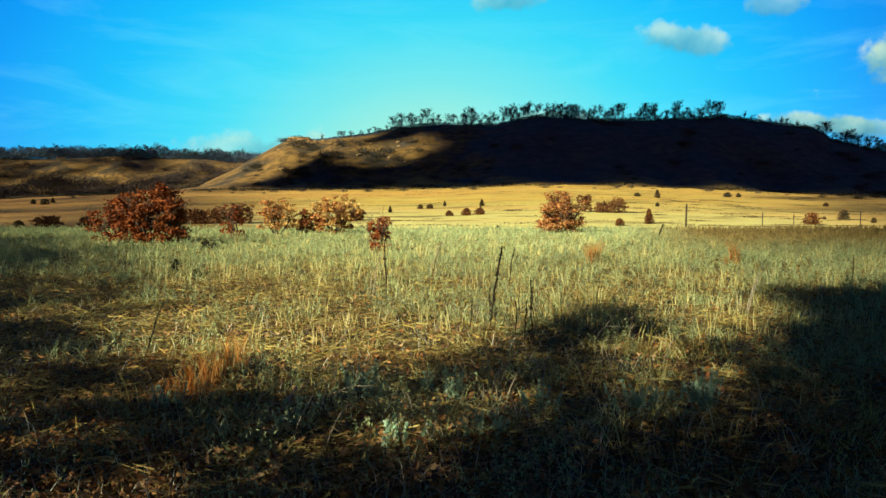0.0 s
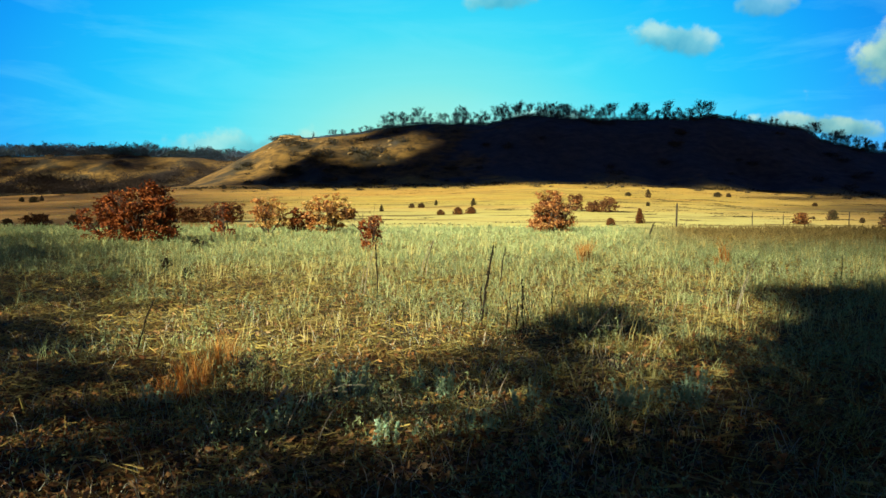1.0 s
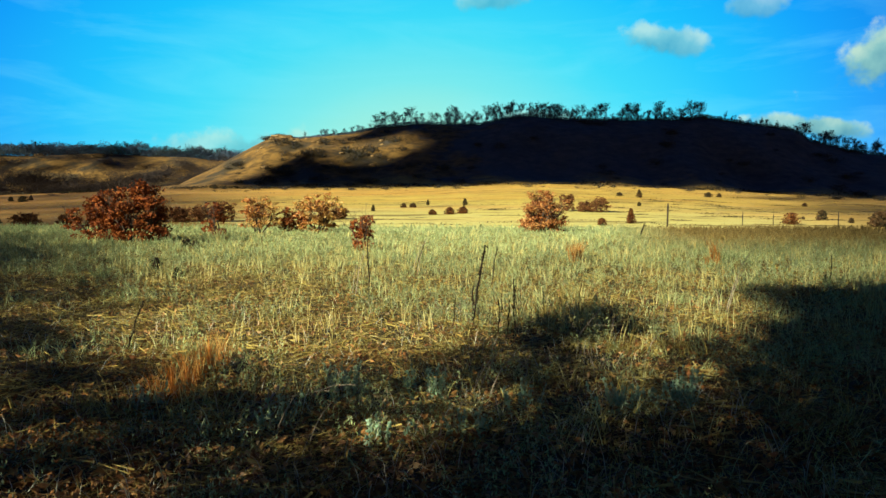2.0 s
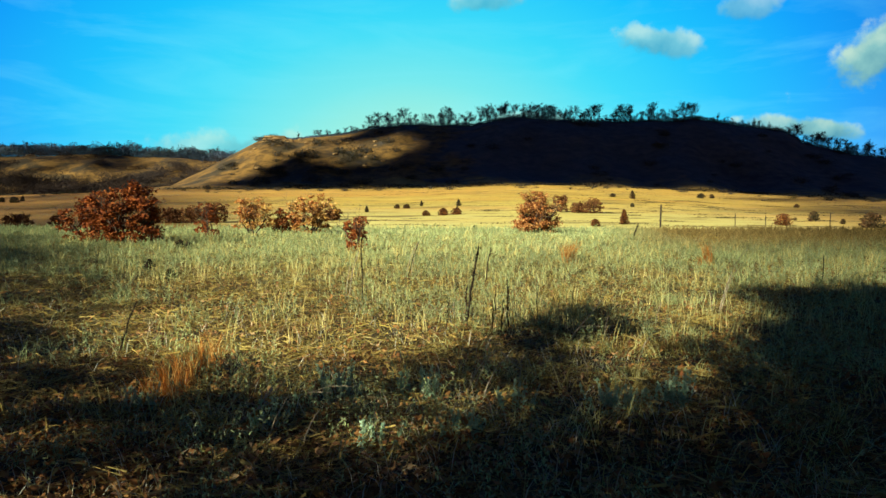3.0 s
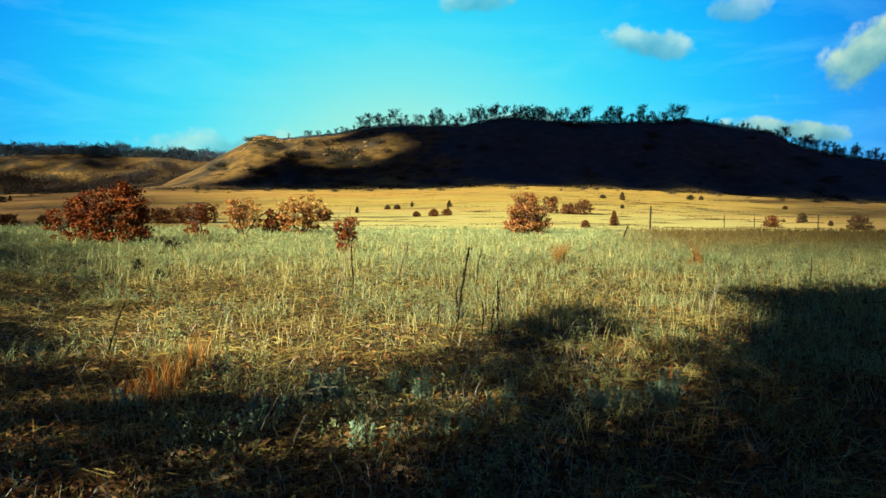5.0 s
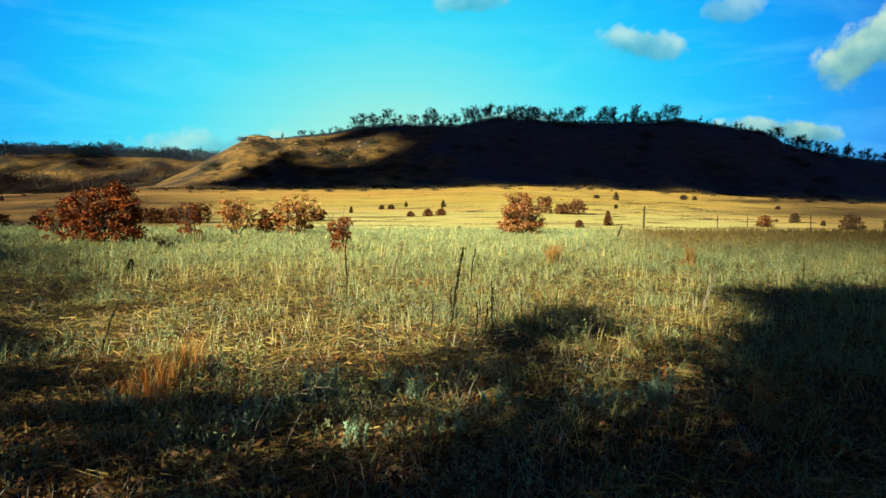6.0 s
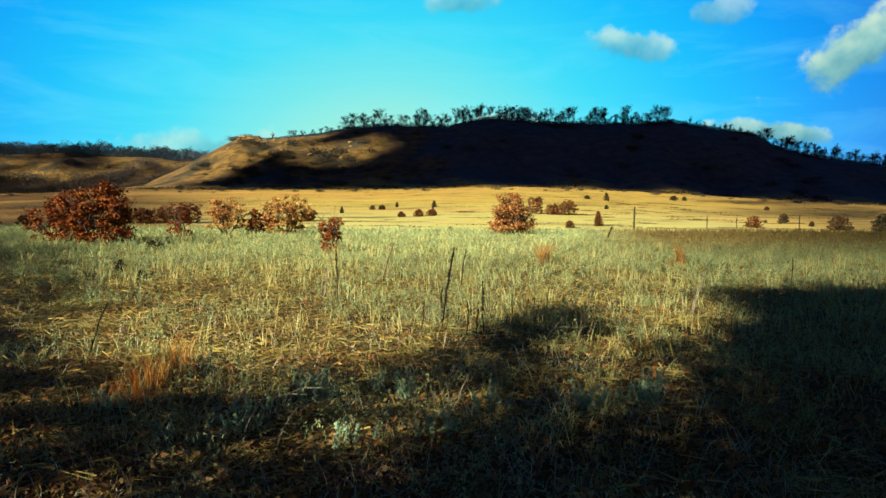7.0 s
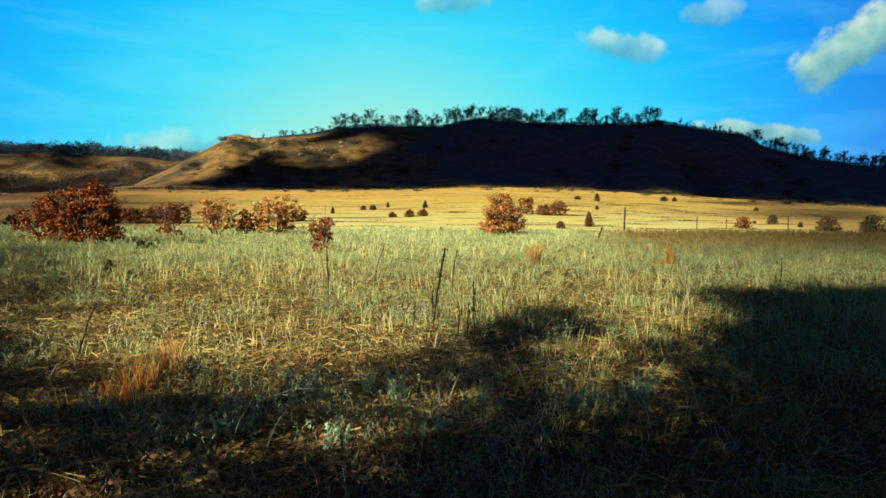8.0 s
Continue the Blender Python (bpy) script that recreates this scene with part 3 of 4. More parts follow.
def underbrush():
    """Thin brush between the trunks along both crests."""
    rs = np.random.RandomState(91)
    n = 70000
    far = rs.rand(n) < 0.66
    u = np.where(far, rs.uniform(-0.68, -0.2, n), rs.uniform(-0.2, 0.72, n))
    y = np.where(far, rs.uniform(506, 545, n), rs.uniform(370, 390, n))
    x = u * y
    tall = np.where(far, 8.2, np.where(u < -0.07, 1.2, 2.4)) * (0.72 + 0.20 * wave(x, y * 0.3, 22.0, 93) + np.where(far, 0.28, 0.1) * wave(x, y * 0.3, 8.0, 94))
    c = np.stack([x, y, ground_z(x, y) + np.maximum(tall, 0.4) * rs.rand(n) ** np.where(far, 1.0, 1.4)], 1)
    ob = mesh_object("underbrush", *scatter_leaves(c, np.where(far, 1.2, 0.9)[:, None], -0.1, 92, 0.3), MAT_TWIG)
    tagged(ob, "thin dark leafless brush along the crest", "brush", kind="stuff")


underbrush()
ridge_trees()


def hill_brush():
    rng = random.Random(5)
    kinds = []
    for k in range(4):
        ob = thing("hill_shrub", pose(0, 0, 0), "grey-brown leafless thicket on the hillside", "shrub", "thickets on the hillside")
        rs = np.random.RandomState(k)
        wood = Tubes(4)
        for j in range(7):
            a, e = rng.uniform(0, 6.28), rng.uniform(0.2, 1.1)
            wood.add([Vector((0, 0, -0.3)), Vector((math.cos(a) * e, math.sin(a) * e, 1.0)), Vector((math.cos(a) * e * 1.7, math.sin(a) * e * 1.7, 1.9))], [0.06, 0.04, 0.015])
        wood.object("trunk", MAT_GREYBARK, ob)
        c = rs.normal(0, 1, (300, 3)) * [1.5, 1.2, 0.55] + [0, 0, 0.95]
        c[:, 2] = np.abs(c[:, 2])
        mesh_object("crown", *scatter_leaves(c, 0.5, 0.2, k, 0.35), MAT_BRUSH, ob)
        kinds.append(ob)
    spots, far = [], []
    for _ in range(150):                    # slopes of the farther ridge
        u, y = rng.uniform(-0.66, -0.26), rng.uniform(385, 500)
        if wave(u * y, y, 55.0, 31) > -0.1:
            far.append((u * y, y, rng.uniform(0.8, 2.0)))
    for _ in range(150):                    # the hill's shoulder and face
        u, y = rng.uniform(-0.30, 0.62), rng.uniform(275, 376)
        if wave(u * y, y, 40.0, 32) > 0.1:
            spots.append((u * y, y, rng.uniform(0.5, 1.5)))
    for u0, y0, k, big in ((-0.162, 325, 9, 1.5), (-0.078, 322, 8, 1.4), (-0.21, 306, 8, 1.2), (-0.135, 300, 6, 1.0), (-0.19, 345, 5, 1.0), (-0.11, 350, 6, 1.0), (-0.25, 330, 6, 1.1),
                           (-0.208, 376, 6, 1.0), (-0.196, 378, 6, 0.8)):
        for _ in range(k):                  # clumps on the hill's shoulder
            y = y0 + rng.gauss(0, 4)
            spots.append((u0 * y + rng.gauss(0, 4.5), y, big * rng.uniform(0.6, 1.15)))
    for _ in range(60):                     # a thicket at the farther ridge's foot
        u, y = rng.uniform(-0.66, -0.30), rng.uniform(392, 425)
        far.append((u * y, y, rng.uniform(1.3, 2.4)))
    for u0, y0, k, big in ((-0.585, 418, 22, 2.4), (-0.50, 404, 16, 1.9), (-0.435, 406, 18, 2.0), (-0.355, 415, 12, 1.6), (-0.30, 430, 12, 1.5),
                           (-0.522, 430, 30, 2.8), (-0.445, 419, 16, 1.9), (-0.415, 424, 22, 2.2), (-0.385, 433, 24, 2.3), (-0.355, 446, 14, 1.8), (-0.315, 466, 18, 1.6)):
        for _ in range(k):                  # dark belts on the farther ridge's lower slope
            y = y0 + rng.gauss(0, 5)
            far.append((u0 * y + rng.gauss(0, 7), y, big * rng.uniform(0.6, 1.15)))
    for _ in range(70):                     # along the foot of the hill
        u = rng.uniform(-0.55, 0.65)
        y = rng.uniform(225, 285)
        spots.append((u * y, y, rng.uniform(0.25, 0.75)))
    for i, (x, y, s) in enumerate(spots):
        m = pose(x, y, gz(x, y), 0, 0, rng.uniform(0, 360)) @ Matrix.Diagonal((s, s, s * rng.uniform(0.7, 1.1), 1))
        ob = kinds[i] if i < 4 else copy_thing(kinds[i % 4], m)
        ob.matrix_basis = m
    rs = np.random.RandomState(17)
    f = np.repeat(np.array(far), 300, 0)
    c = rs.normal(0, 1, (len(f), 3)) * [1.7, 1.4, 0.7] + [0, 0, 0.95]
    c[:, 2] = np.abs(c[:, 2])
    c = c * f[:, 2:] + np.stack([f[:, 0], f[:, 1], ground_z(f[:, 0], f[:, 1])], 1)
    tagged(mesh_object("ridge_thicket", *scatter_leaves(c, 0.42 * f[:, 2:], 0.2, 18, 0.28), MAT_THICKET), "dark leafless thickets on the farther ridge's slope", "thicket", kind="stuff")


hill_brush()


def foot_brush():
    """A broken line of low scrub where the plain meets the hill."""
    rs = np.random.RandomState(71)
    n = 9000
    u = rs.uniform(-0.6, 0.72, n)
    y = 268 + 7 * wave(u * 270, u * 0, 40.0, 72) + rs.normal(0, 2.2, n)
    x = u * y
    keep = rs.rand(n) < 0.45 + 0.6 * wave(x, y, 22.0, 73)
    x, y = x[keep], y[keep]
    c = np.stack([x, y, ground_z(x, y) + rs.uniform(0.05, 0.7, len(x))], 1)
    tagged(mesh_object("foot_scrub", *scatter_leaves(c, 0.75, 0.4, 74, 0.4), MAT_BRUSH), "low dark scrub along the foot of the hill", "scrub", kind="stuff")


foot_brush()


# ================= rock ledges =================
def ledge(x, y, w, d, h, seed, turn=0):
    """A weathered slab of rock that juts from the slope, in broken courses."""
    rs = np.random.RandomState(seed)
    ob = thing("rock_ledge", pose(x, y, gz(x, y) - 0.3 * h, 0, 0, turn), "pale weathered rock outcrop on the hill's shoulder", "rock", "rock ledges")
    z = 0.0
    for k in range(3):
        bm = bmesh.new()
        bmesh.ops.create_cube(bm, size=1.0)
        bmesh.ops.subdivide_edges(bm, edges=bm.edges[:], cuts=4, use_grid_fill=True)
        t = h * (0.45, 0.35, 0.35)[k]
        for v in bm.verts:
            p = v.co.copy()
            q = noise.noise_vector(p * 2.3 + Vector((seed, k * 3, 0)))
            v.co = Vector((p.x * w * (1 - 0.12 * k) + q.x * 0.16 * w * 0.4, p.y * d + q.y * 0.2 * d, z + (p.z + 0.5) * t + q.z * 0.12 * t))
        me = bpy.data.meshes.new("rock_course")
        bm.to_mesh(me)
        bm.free()
        me.materials.append(MAT_ROCK)
        course = new("rock_course", me)
        course.parent = ob
        z += t * 0.92
    return ob


for i, (u, y, w, d, h) in enumerate([(-0.201, 360, 7.5, 5, 3.6), (-0.188, 359, 6, 4, 2.6), (-0.176, 357, 4, 3, 1.5), (-0.150, 352, 4, 2.5, 1.0), (-0.130, 358, 4.5, 2.5, 0.9), (-0.10, 345, 3, 2, 0.8), (-0.44, 500, 9, 4, 2.6), (-0.385, 470, 7, 4, 1.8), (-0.52, 498, 6, 3, 1.6), (-0.33, 420, 8, 3, 1.5)]):
    ledge(u * y, y, w, d, h, i)


def boulder(x, y, r, seed):
    """A half-buried weathered boulder."""
    bm = bmesh.new()
    bmesh.ops.create_icosphere(bm, subdivisions=2, radius=1.0)
    for v in bm.verts:
        q = noise.noise(v.co * 1.4 + Vector((seed * 3.1, 0, 0))) * 0.45 + noise.noise(v.co * 3.7 + Vector((0, seed, 0))) * 0.18
        v.co = Vector((v.co.x * 1.35, v.co.y, v.co.z * 0.62)) * r * (1 + q)
    me = bpy.data.meshes.new("boulder")
    bm.to_mesh(me)
    bm.free()
    me.materials.append(MAT_ROCK)
    ob = new("boulder", me)
    ob.matrix_basis = pose(x, y, gz(x, y) + 0.12 * r, 0, 0, seed * 47)
    tagged(ob, "pale weathered boulder half sunk in the hillside", "rock", "boulders on the hillside")


rock_rng = random.Random(8)
for i in range(26):
    u, y = (rock_rng.uniform(-0.24, -0.05), rock_rng.uniform(300, 372)) if i < 18 else (rock_rng.uniform(-0.6, -0.32), rock_rng.uniform(430, 505))
    boulder(u * y, y, rock_rng.uniform(0.5, 1.3), i)


# ================= posts and stalks =================
def post(x, y, h, r, seed, lean=0.02):
    rng = random.Random(seed)
    ob = thing("fence_post", pose(x, y, gz(x, y), 0, 0, rng.uniform(0, 360)), "weathered grey wooden post on the dry plain", "post", "posts on the plain")
    wood = Tubes(8)
    n = 7
    pts = [Vector((lean * h * i / n + rng.gauss(0, 0.004), rng.gauss(0, 0.004), -0.4 + (h + 0.4) * i / n)) for i in range(n + 1)]
    wood.add(pts, [r * rng.uniform(0.88, 1.1) for _ in range(n)] + [r * 0.8])
    wood.object("shaft", MAT_POST, ob)


for i, (x, y, h, r) in enumerate([(28.48, 85.8, 2.75, 0.10), (38.75, 88.8, 1.65, 0.06), (51.88, 91.0, 1.8, 0.07), (42.91, 89.5, 1.4, 0.055)]):
    post(x, y, h, r, i)


def stalk(x, y, h, r, seed, lean=(0.0, 0.0), heads=60):
    """A dead upright weed stalk with a knobbly seed head along its upper part."""
    rng = random.Random(seed)
    ob = thing("weed_stalk", pose(x, y, gz(x, y)), "tall dark dead weed stalk standing in dry grass", "weed", "dead weed stalks")
    stem = Tubes(6)
    n = 8
    pts = [Vector((lean[0] * h * (i / n) ** 1.3 + rng.gauss(0, 0.006), lean[1] * h * i / n + rng.gauss(0, 0.006), -0.05 + (h + 0.05) * i / n)) for i in range(n + 1)]
    stem.add(pts, [1.25 * r * (1 - 0.45 * i / n) for i in range(n + 1)])
    stem.object("stem", MAT_STALK, ob)
    cs = []
    for k in range(heads):
        f = rng.uniform(0.35, 1.0)
        p = pts[min(int(f * n), n - 1)].lerp(pts[min(int(f * n) + 1, n)], f * n % 1)
        cs += [tuple(p + Vector((rng.gauss(0, 0.9 * r), rng.gauss(0, 0.9 * r), 0))) for _ in range(3)]
    tagged(mesh_object("seed_head", *scatter_leaves(cs, 1.5 * r + 0.007, 0.0, seed, 0.6), MAT_STALK, ob), kind="stuff")


for i, (x, y, h, r, lx) in enumerate([(0.63, 9.8, 1.12, 0.014, 0.15), (0.92, 9.2, 0.44, 0.006, 0.03), (-0.99, 12.8, 0.98, 0.010, -0.04), (1.35, 15.0, 0.82, 0.010, 0.14),
                                      (1.27, 10.2, 0.52, 0.005, -0.04), (-3.2, 7.8, 0.60, 0.008, 0.33), (8.32, 14.8, 0.68, 0.007, 0.0), (-0.28, 15.7, 0.90, 0.007, 0.28), (0.64, 10.0, 0.55, 0.009, 0.02), (1.13, 9.2, 0.70, 0.007, -0.03), (1.02, 9.1, 0.46, 0.006, 0.06),
                                      (11.75, 40.0, 0.85, 0.03, 0.35), (1.1, 10.6, 0.42, 0.004, 0.02), (1.7, 10.4, 0.40, 0.004, -0.05), (0.35, 9.3, 0.36, 0.004, 0.04), (2.3, 11.0, 0.45, 0.004, 0.12)]):
    stalk(x, y, h, r, 500 + i, (lx, 0.0))


stalk_rng = random.Random(33)
for i in range(16):
    stalk(stalk_rng.uniform(0.0, 2.4), stalk_rng.uniform(9.0, 11.6), stalk_rng.uniform(0.22, 0.5), 0.0036, 540 + i, (stalk_rng.gauss(0, 0.22), stalk_rng.gauss(0, 0.1)), 14)
for i, (x, y, h, w) in enumerate([(-6.7, 18.3, 0.30, 0.34), (-5.6, 16.6, 0.22, 0.3), (-9.4, 29.0, 0.36, 0.5), (-8.9, 28.4, 0.32, 0.4)]):
    cedar("dark_weed", x, y, h, w, 90 + i, "low dark leafy weed in the pale grass", "dark weeds in the field", 0.4, "weed")


def dry_stem(x, y, h, lean, seed):
    """A bleached bare stem that leans out of the grass."""
    rng = random.Random(seed)
    ob = thing("dry_stem", pose(x, y, gz(x, y)), "thin bleached dry stem leaning in the grass", "weed", "dry stems")
    stem = Tubes(5)
    n = 6
    pts = [Vector((lean[0] * (i / n) ** 1.2 + rng.gauss(0, 0.004), lean[1] * i / n, -0.03 + (h + 0.03) * (1 - (1 - i / n) ** 1.5))) for i in range(n + 1)]
    stem.add(pts, [(0.0052 + 0.004 * h) * (1 - 0.5 * i / n) for i in range(n + 1)])
    stem.object("stem", MAT_PALE, ob)


for i, (x, y, h, lx, ly) in enumerate([(-1.02, 4.8, 0.38, 0.19, 0.0), (-0.78, 4.75, 0.30, 0.16, 0.05), (-1.1, 5.0, 0.25, 0.10, 0.0), (0.38, 6.1, 0.42, 0.26, 0.0), (0.45, 6.2, 0.38, 0.2, 0.0), (0.52, 6.0, 0.34, 0.2, 0.1),
                                       (-0.97, 12.5, 0.12, 0.78, -0.1), (2.3, 7.6, 0.32, 0.2, 0.0), (-2.4, 5.2, 0.2, -0.15, 0.0), (0.2, 5.2, 0.24, 0.1, 0.0), (1.6, 6.8, 0.3, -0.1, 0.0), (3.1, 9.5, 0.4, 0.1, 0.0), (4.53, 10.9, 1.02, 0.43, 0.0), (4.45, 10.9, 0.4, -0.07, 0.0), (4.6, 11.0, 0.75, 0.3, 0.0), (-1.24, 12.7, 0.85, 0.2, 0.0), (-1.28, 12.7, 0.6, 0.08, 0.0), (-0.33, 17.0, 0.9, 0.36, 0.0), (-0.2, 17.2, 0.85, 0.2, 0.0)]):
    dry_stem(x, y, h, (lx, ly), 560 + i)


class Sticks:
    """Takes the place of Tubes where every stick is a part of its own."""
    def __init__(self, parent):
        self.parent, self.name, self.sides = parent, "limb", 6

    def add(self, points, radii):
        one = Tubes(6)
        one.add(points, radii)
        one.object(self.name, MAT_PALE, self.parent)
        self.name = "twig"


def fallen_branch(x, y, turn, s, seed, label):
    rng = random.Random(seed)
    ob = thing("fallen_branch", pose(x, y, gz(x, y) + 0.16, 0, 0, turn), label, "branch")
    wood, tips = Sticks(ob), []
    grow(rng, wood, Vector((-0.5 * s, 0, -0.12)), Vector((1, 0, 0.45)), s, 0.011, 2, tips, 0.55, 0.05, (2, 3))


def forked_branch(x, y):
    """A bleached dead limb propped in the grass, with three side twigs."""
    ob = thing("forked_branch", pose(x, y, gz(x, y)), "bleached dead forked branch leaning in the grass", "branch")
    wood = Sticks(ob)
    V = Vector
    wood.add([V((-0.06, 0, -0.02)), V((0.03, 0.02, 0.12)), V((0.15, 0.0, 0.28)), V((0.36, 0.03, 0.52))], [0.011, 0.009, 0.007, 0.004])
    wood.add([V((0.10, 0.0, 0.20)), V((0.2, -0.03, 0.21)), V((0.38, -0.05, 0.20)), V((0.5, -0.04, 0.22))], [0.006, 0.005, 0.004, 0.002])
    wood.add([V((0.02, 0.02, 0.10)), V((-0.05, 0.03, 0.15)), V((-0.10, 0.02, 0.24))], [0.006, 0.004, 0.002])
    wood.add([V((0.38, 0.0, -0.02)), V((0.39, 0.0, 0.16)), V((0.43, 0.02, 0.34))], [0.009, 0.007, 0.003])


forked_branch(1.85, 8.7)
fallen_branch(-1.2, 5.4, 60, 0.5, 2, "bleached dead twig lying in the grass")
fallen_branch(0.95, 6.6, 70, 0.3, 3, "bleached dead twig lying in the grass")


# ================= shade: trees behind the standpoint, and a cloud =================
def shade_tree(name, seed, h, leaves, full=0.35):
    rng = random.Random(seed)
    ob = thing(name, pose(0, 0, 0), "tall oak in brown leaf at the wood's edge", "tree", "trees at the wood's edge")
    wood, tips = Tubes(7), []
    grow(rng, wood, Vector((0, 0, -0.3)), Vector((0.03, 0.02, 1)), h * 0.66, 0.024 * h, 4, tips, 0.62, 0.12, (3, 4))
    wood.object("trunk", MAT_BARK, ob)
    rs = np.random.RandomState(seed)
    p = np.array([tuple(q) for q, d in tips])
    p = p[rs.rand(len(p)) < full]
    pick = p[rs.randint(0, len(p), leaves)] + rs.normal(0, 0.3, (leaves, 3))
    pick[:, 2] = np.maximum(pick[:, 2], 1.2)
    mesh_object("crown", *scatter_leaves(pick, 0.26, 0.2, seed), MAT_OAK, ob)
    return ob


big = [shade_tree("oak_tree", 900, 11.0, 2600), shade_tree("oak_tree", 901, 11.0, 3600), shade_tree("oak_tree", 902, 11.0, 9000, 0.8)]
for i, (x, y, s) in enumerate([(2.5, -8.0, 1.1), (-0.5, -12.0, 1.1), (7.0, -9.0, 1.0), (12.0, -12.0, 1.1), (-12.5, -14.0, 1.1)]):
    m = pose(x, y, gz(x, y), 0, 0, 67 * i) @ Matrix.Diagonal((s, s, s, 1))
    ob = big[i] if i < 3 else copy_thing(big[i % 3], m)
    ob.matrix_basis = m


def shade_oak(x, y, boughs, seed):
    """A tall unseen oak, its level leafy boughs placed to cast shade; each bough: place, half widths across, along and
    up, leaves, leaf size.
    """
    rng, rs = random.Random(seed), np.random.RandomState(seed)
    h = max(b[2] for b in boughs) + 1.0
    ob = thing("oak_tree", pose(x, y, gz(x, y)), "unseen brown-leaved oak whose boughs are set to shade the field", "tree", "trees at the wood's edge")
    wood = Tubes(6)
    n = 8
    stem = [Vector((rng.gauss(0, 0.05) * (i > 0), rng.gauss(0, 0.05) * (i > 0), -0.2 + (h + 0.2) * i / n)) for i in range(n + 1)]
    r = 0.035 + 0.010 * h
    wood.add(stem, [r * (1 - 0.85 * i / n) for i in range(n + 1)])
    leaves, sizes = [], []
    for bx, by, bz, sx, sy, sz, full, count, size in boughs:
        end = Vector((bx - x, by - y, bz))
        out = math.hypot(end.x, end.y)
        f = max(0.12, min(0.95, (bz - 0.55 * out) / h))
        start = stem[min(int(f * n), n - 1)].lerp(stem[min(int(f * n) + 1, n)], f * n % 1)
        mid = start.lerp(end, 0.55) + Vector((0, 0, 0.12 * out))
        wood.add([start, mid, end], [0.2 * r * (1 - 0.5 * f) + 0.01, 0.018, 0.008])
        for k in range(6):
            tip = end + Vector((rng.gauss(0, sx), rng.gauss(0, sy), rng.gauss(0, sz)))
            wood.add([mid.lerp(end, rng.uniform(0.3, 1.0)), mid.lerp(tip, 0.7), tip], [0.010, 0.007, 0.003])
        m = max(5, count // (46 if full < 2 and y < 0 else 20 if y < 0 else 7))
        hubs = rs.normal(0, 1, (m, 3)) * [sx, sy, sz] + tuple(end)
        leaves.append(hubs[rs.randint(0, m, count)] + rs.normal(0, 0.85 * size, (count, 3)))
        sizes.append(np.full(count, size))
    wood.object("trunk", MAT_BARK, ob)
    mesh_object("crown", *scatter_leaves(np.concatenate(leaves), np.concatenate(sizes)[:, None], 0.2, seed), MAT_OAK, ob)


# Dapples of shade on the field: where one lies, how wide and deep it is, how thick the leaves above it are.
DAPPLES = [
    (2.33, 10.48, 0.15, 0.78, 6.5), (2.01, 9.43, 0.15, 0.63, 5.2), (1.51, 8.34, 0.2, 0.49, 4.5), (1.19, 7.85, 0.23, 0.69, 2.4), (0.75, 7.03, 0.17, 0.7, 2.3),
    (0.94, 6.36, 0.14, 0.41, 2.2), (0.74, 5.74, 0.13, 0.33, 2.2), (0.91, 5.33, 0.11, 0.37, 2.6), (2.94, 7.08, 0.16, 0.66, 4.2), (2.47, 5.92, 0.14, 0.53, 3.6),
    (1.31, 4.5, 0.13, 0.16, 2.6), (1.62, 4.5, 0.13, 0.16, 3.2), (0.68, 4.5, 0.12, 0.31, 2.6), (0.04, 4.91, 0.13, 0.27, 2), (-0.46, 5.74, 0.25, 0.3, 1.6),
    (-1.38, 6.3, 0.28, 0.5, 2.6), (-1.1, 5.3, 0.32, 0.4, 2.4), (-0.95, 4.7, 0.30, 0.3, 2.2), (-0.45, 4.34, 0.16, 0.27, 1.3), (1.95, 5.25, 0.22, 0.30, 2.0)]
TRUNKS = [(-5.2, -2.3, 9.0), (-8.5, -4.9, 99.0), (-12.5, -2.6, 6.8), (-17.5, -2.2, 99.0), (-22.5, 4.0, 99.0), (-28.0, 9.5, 99.0), (-35.0, 20.0, 99.0)]      # x, y, tallest bough


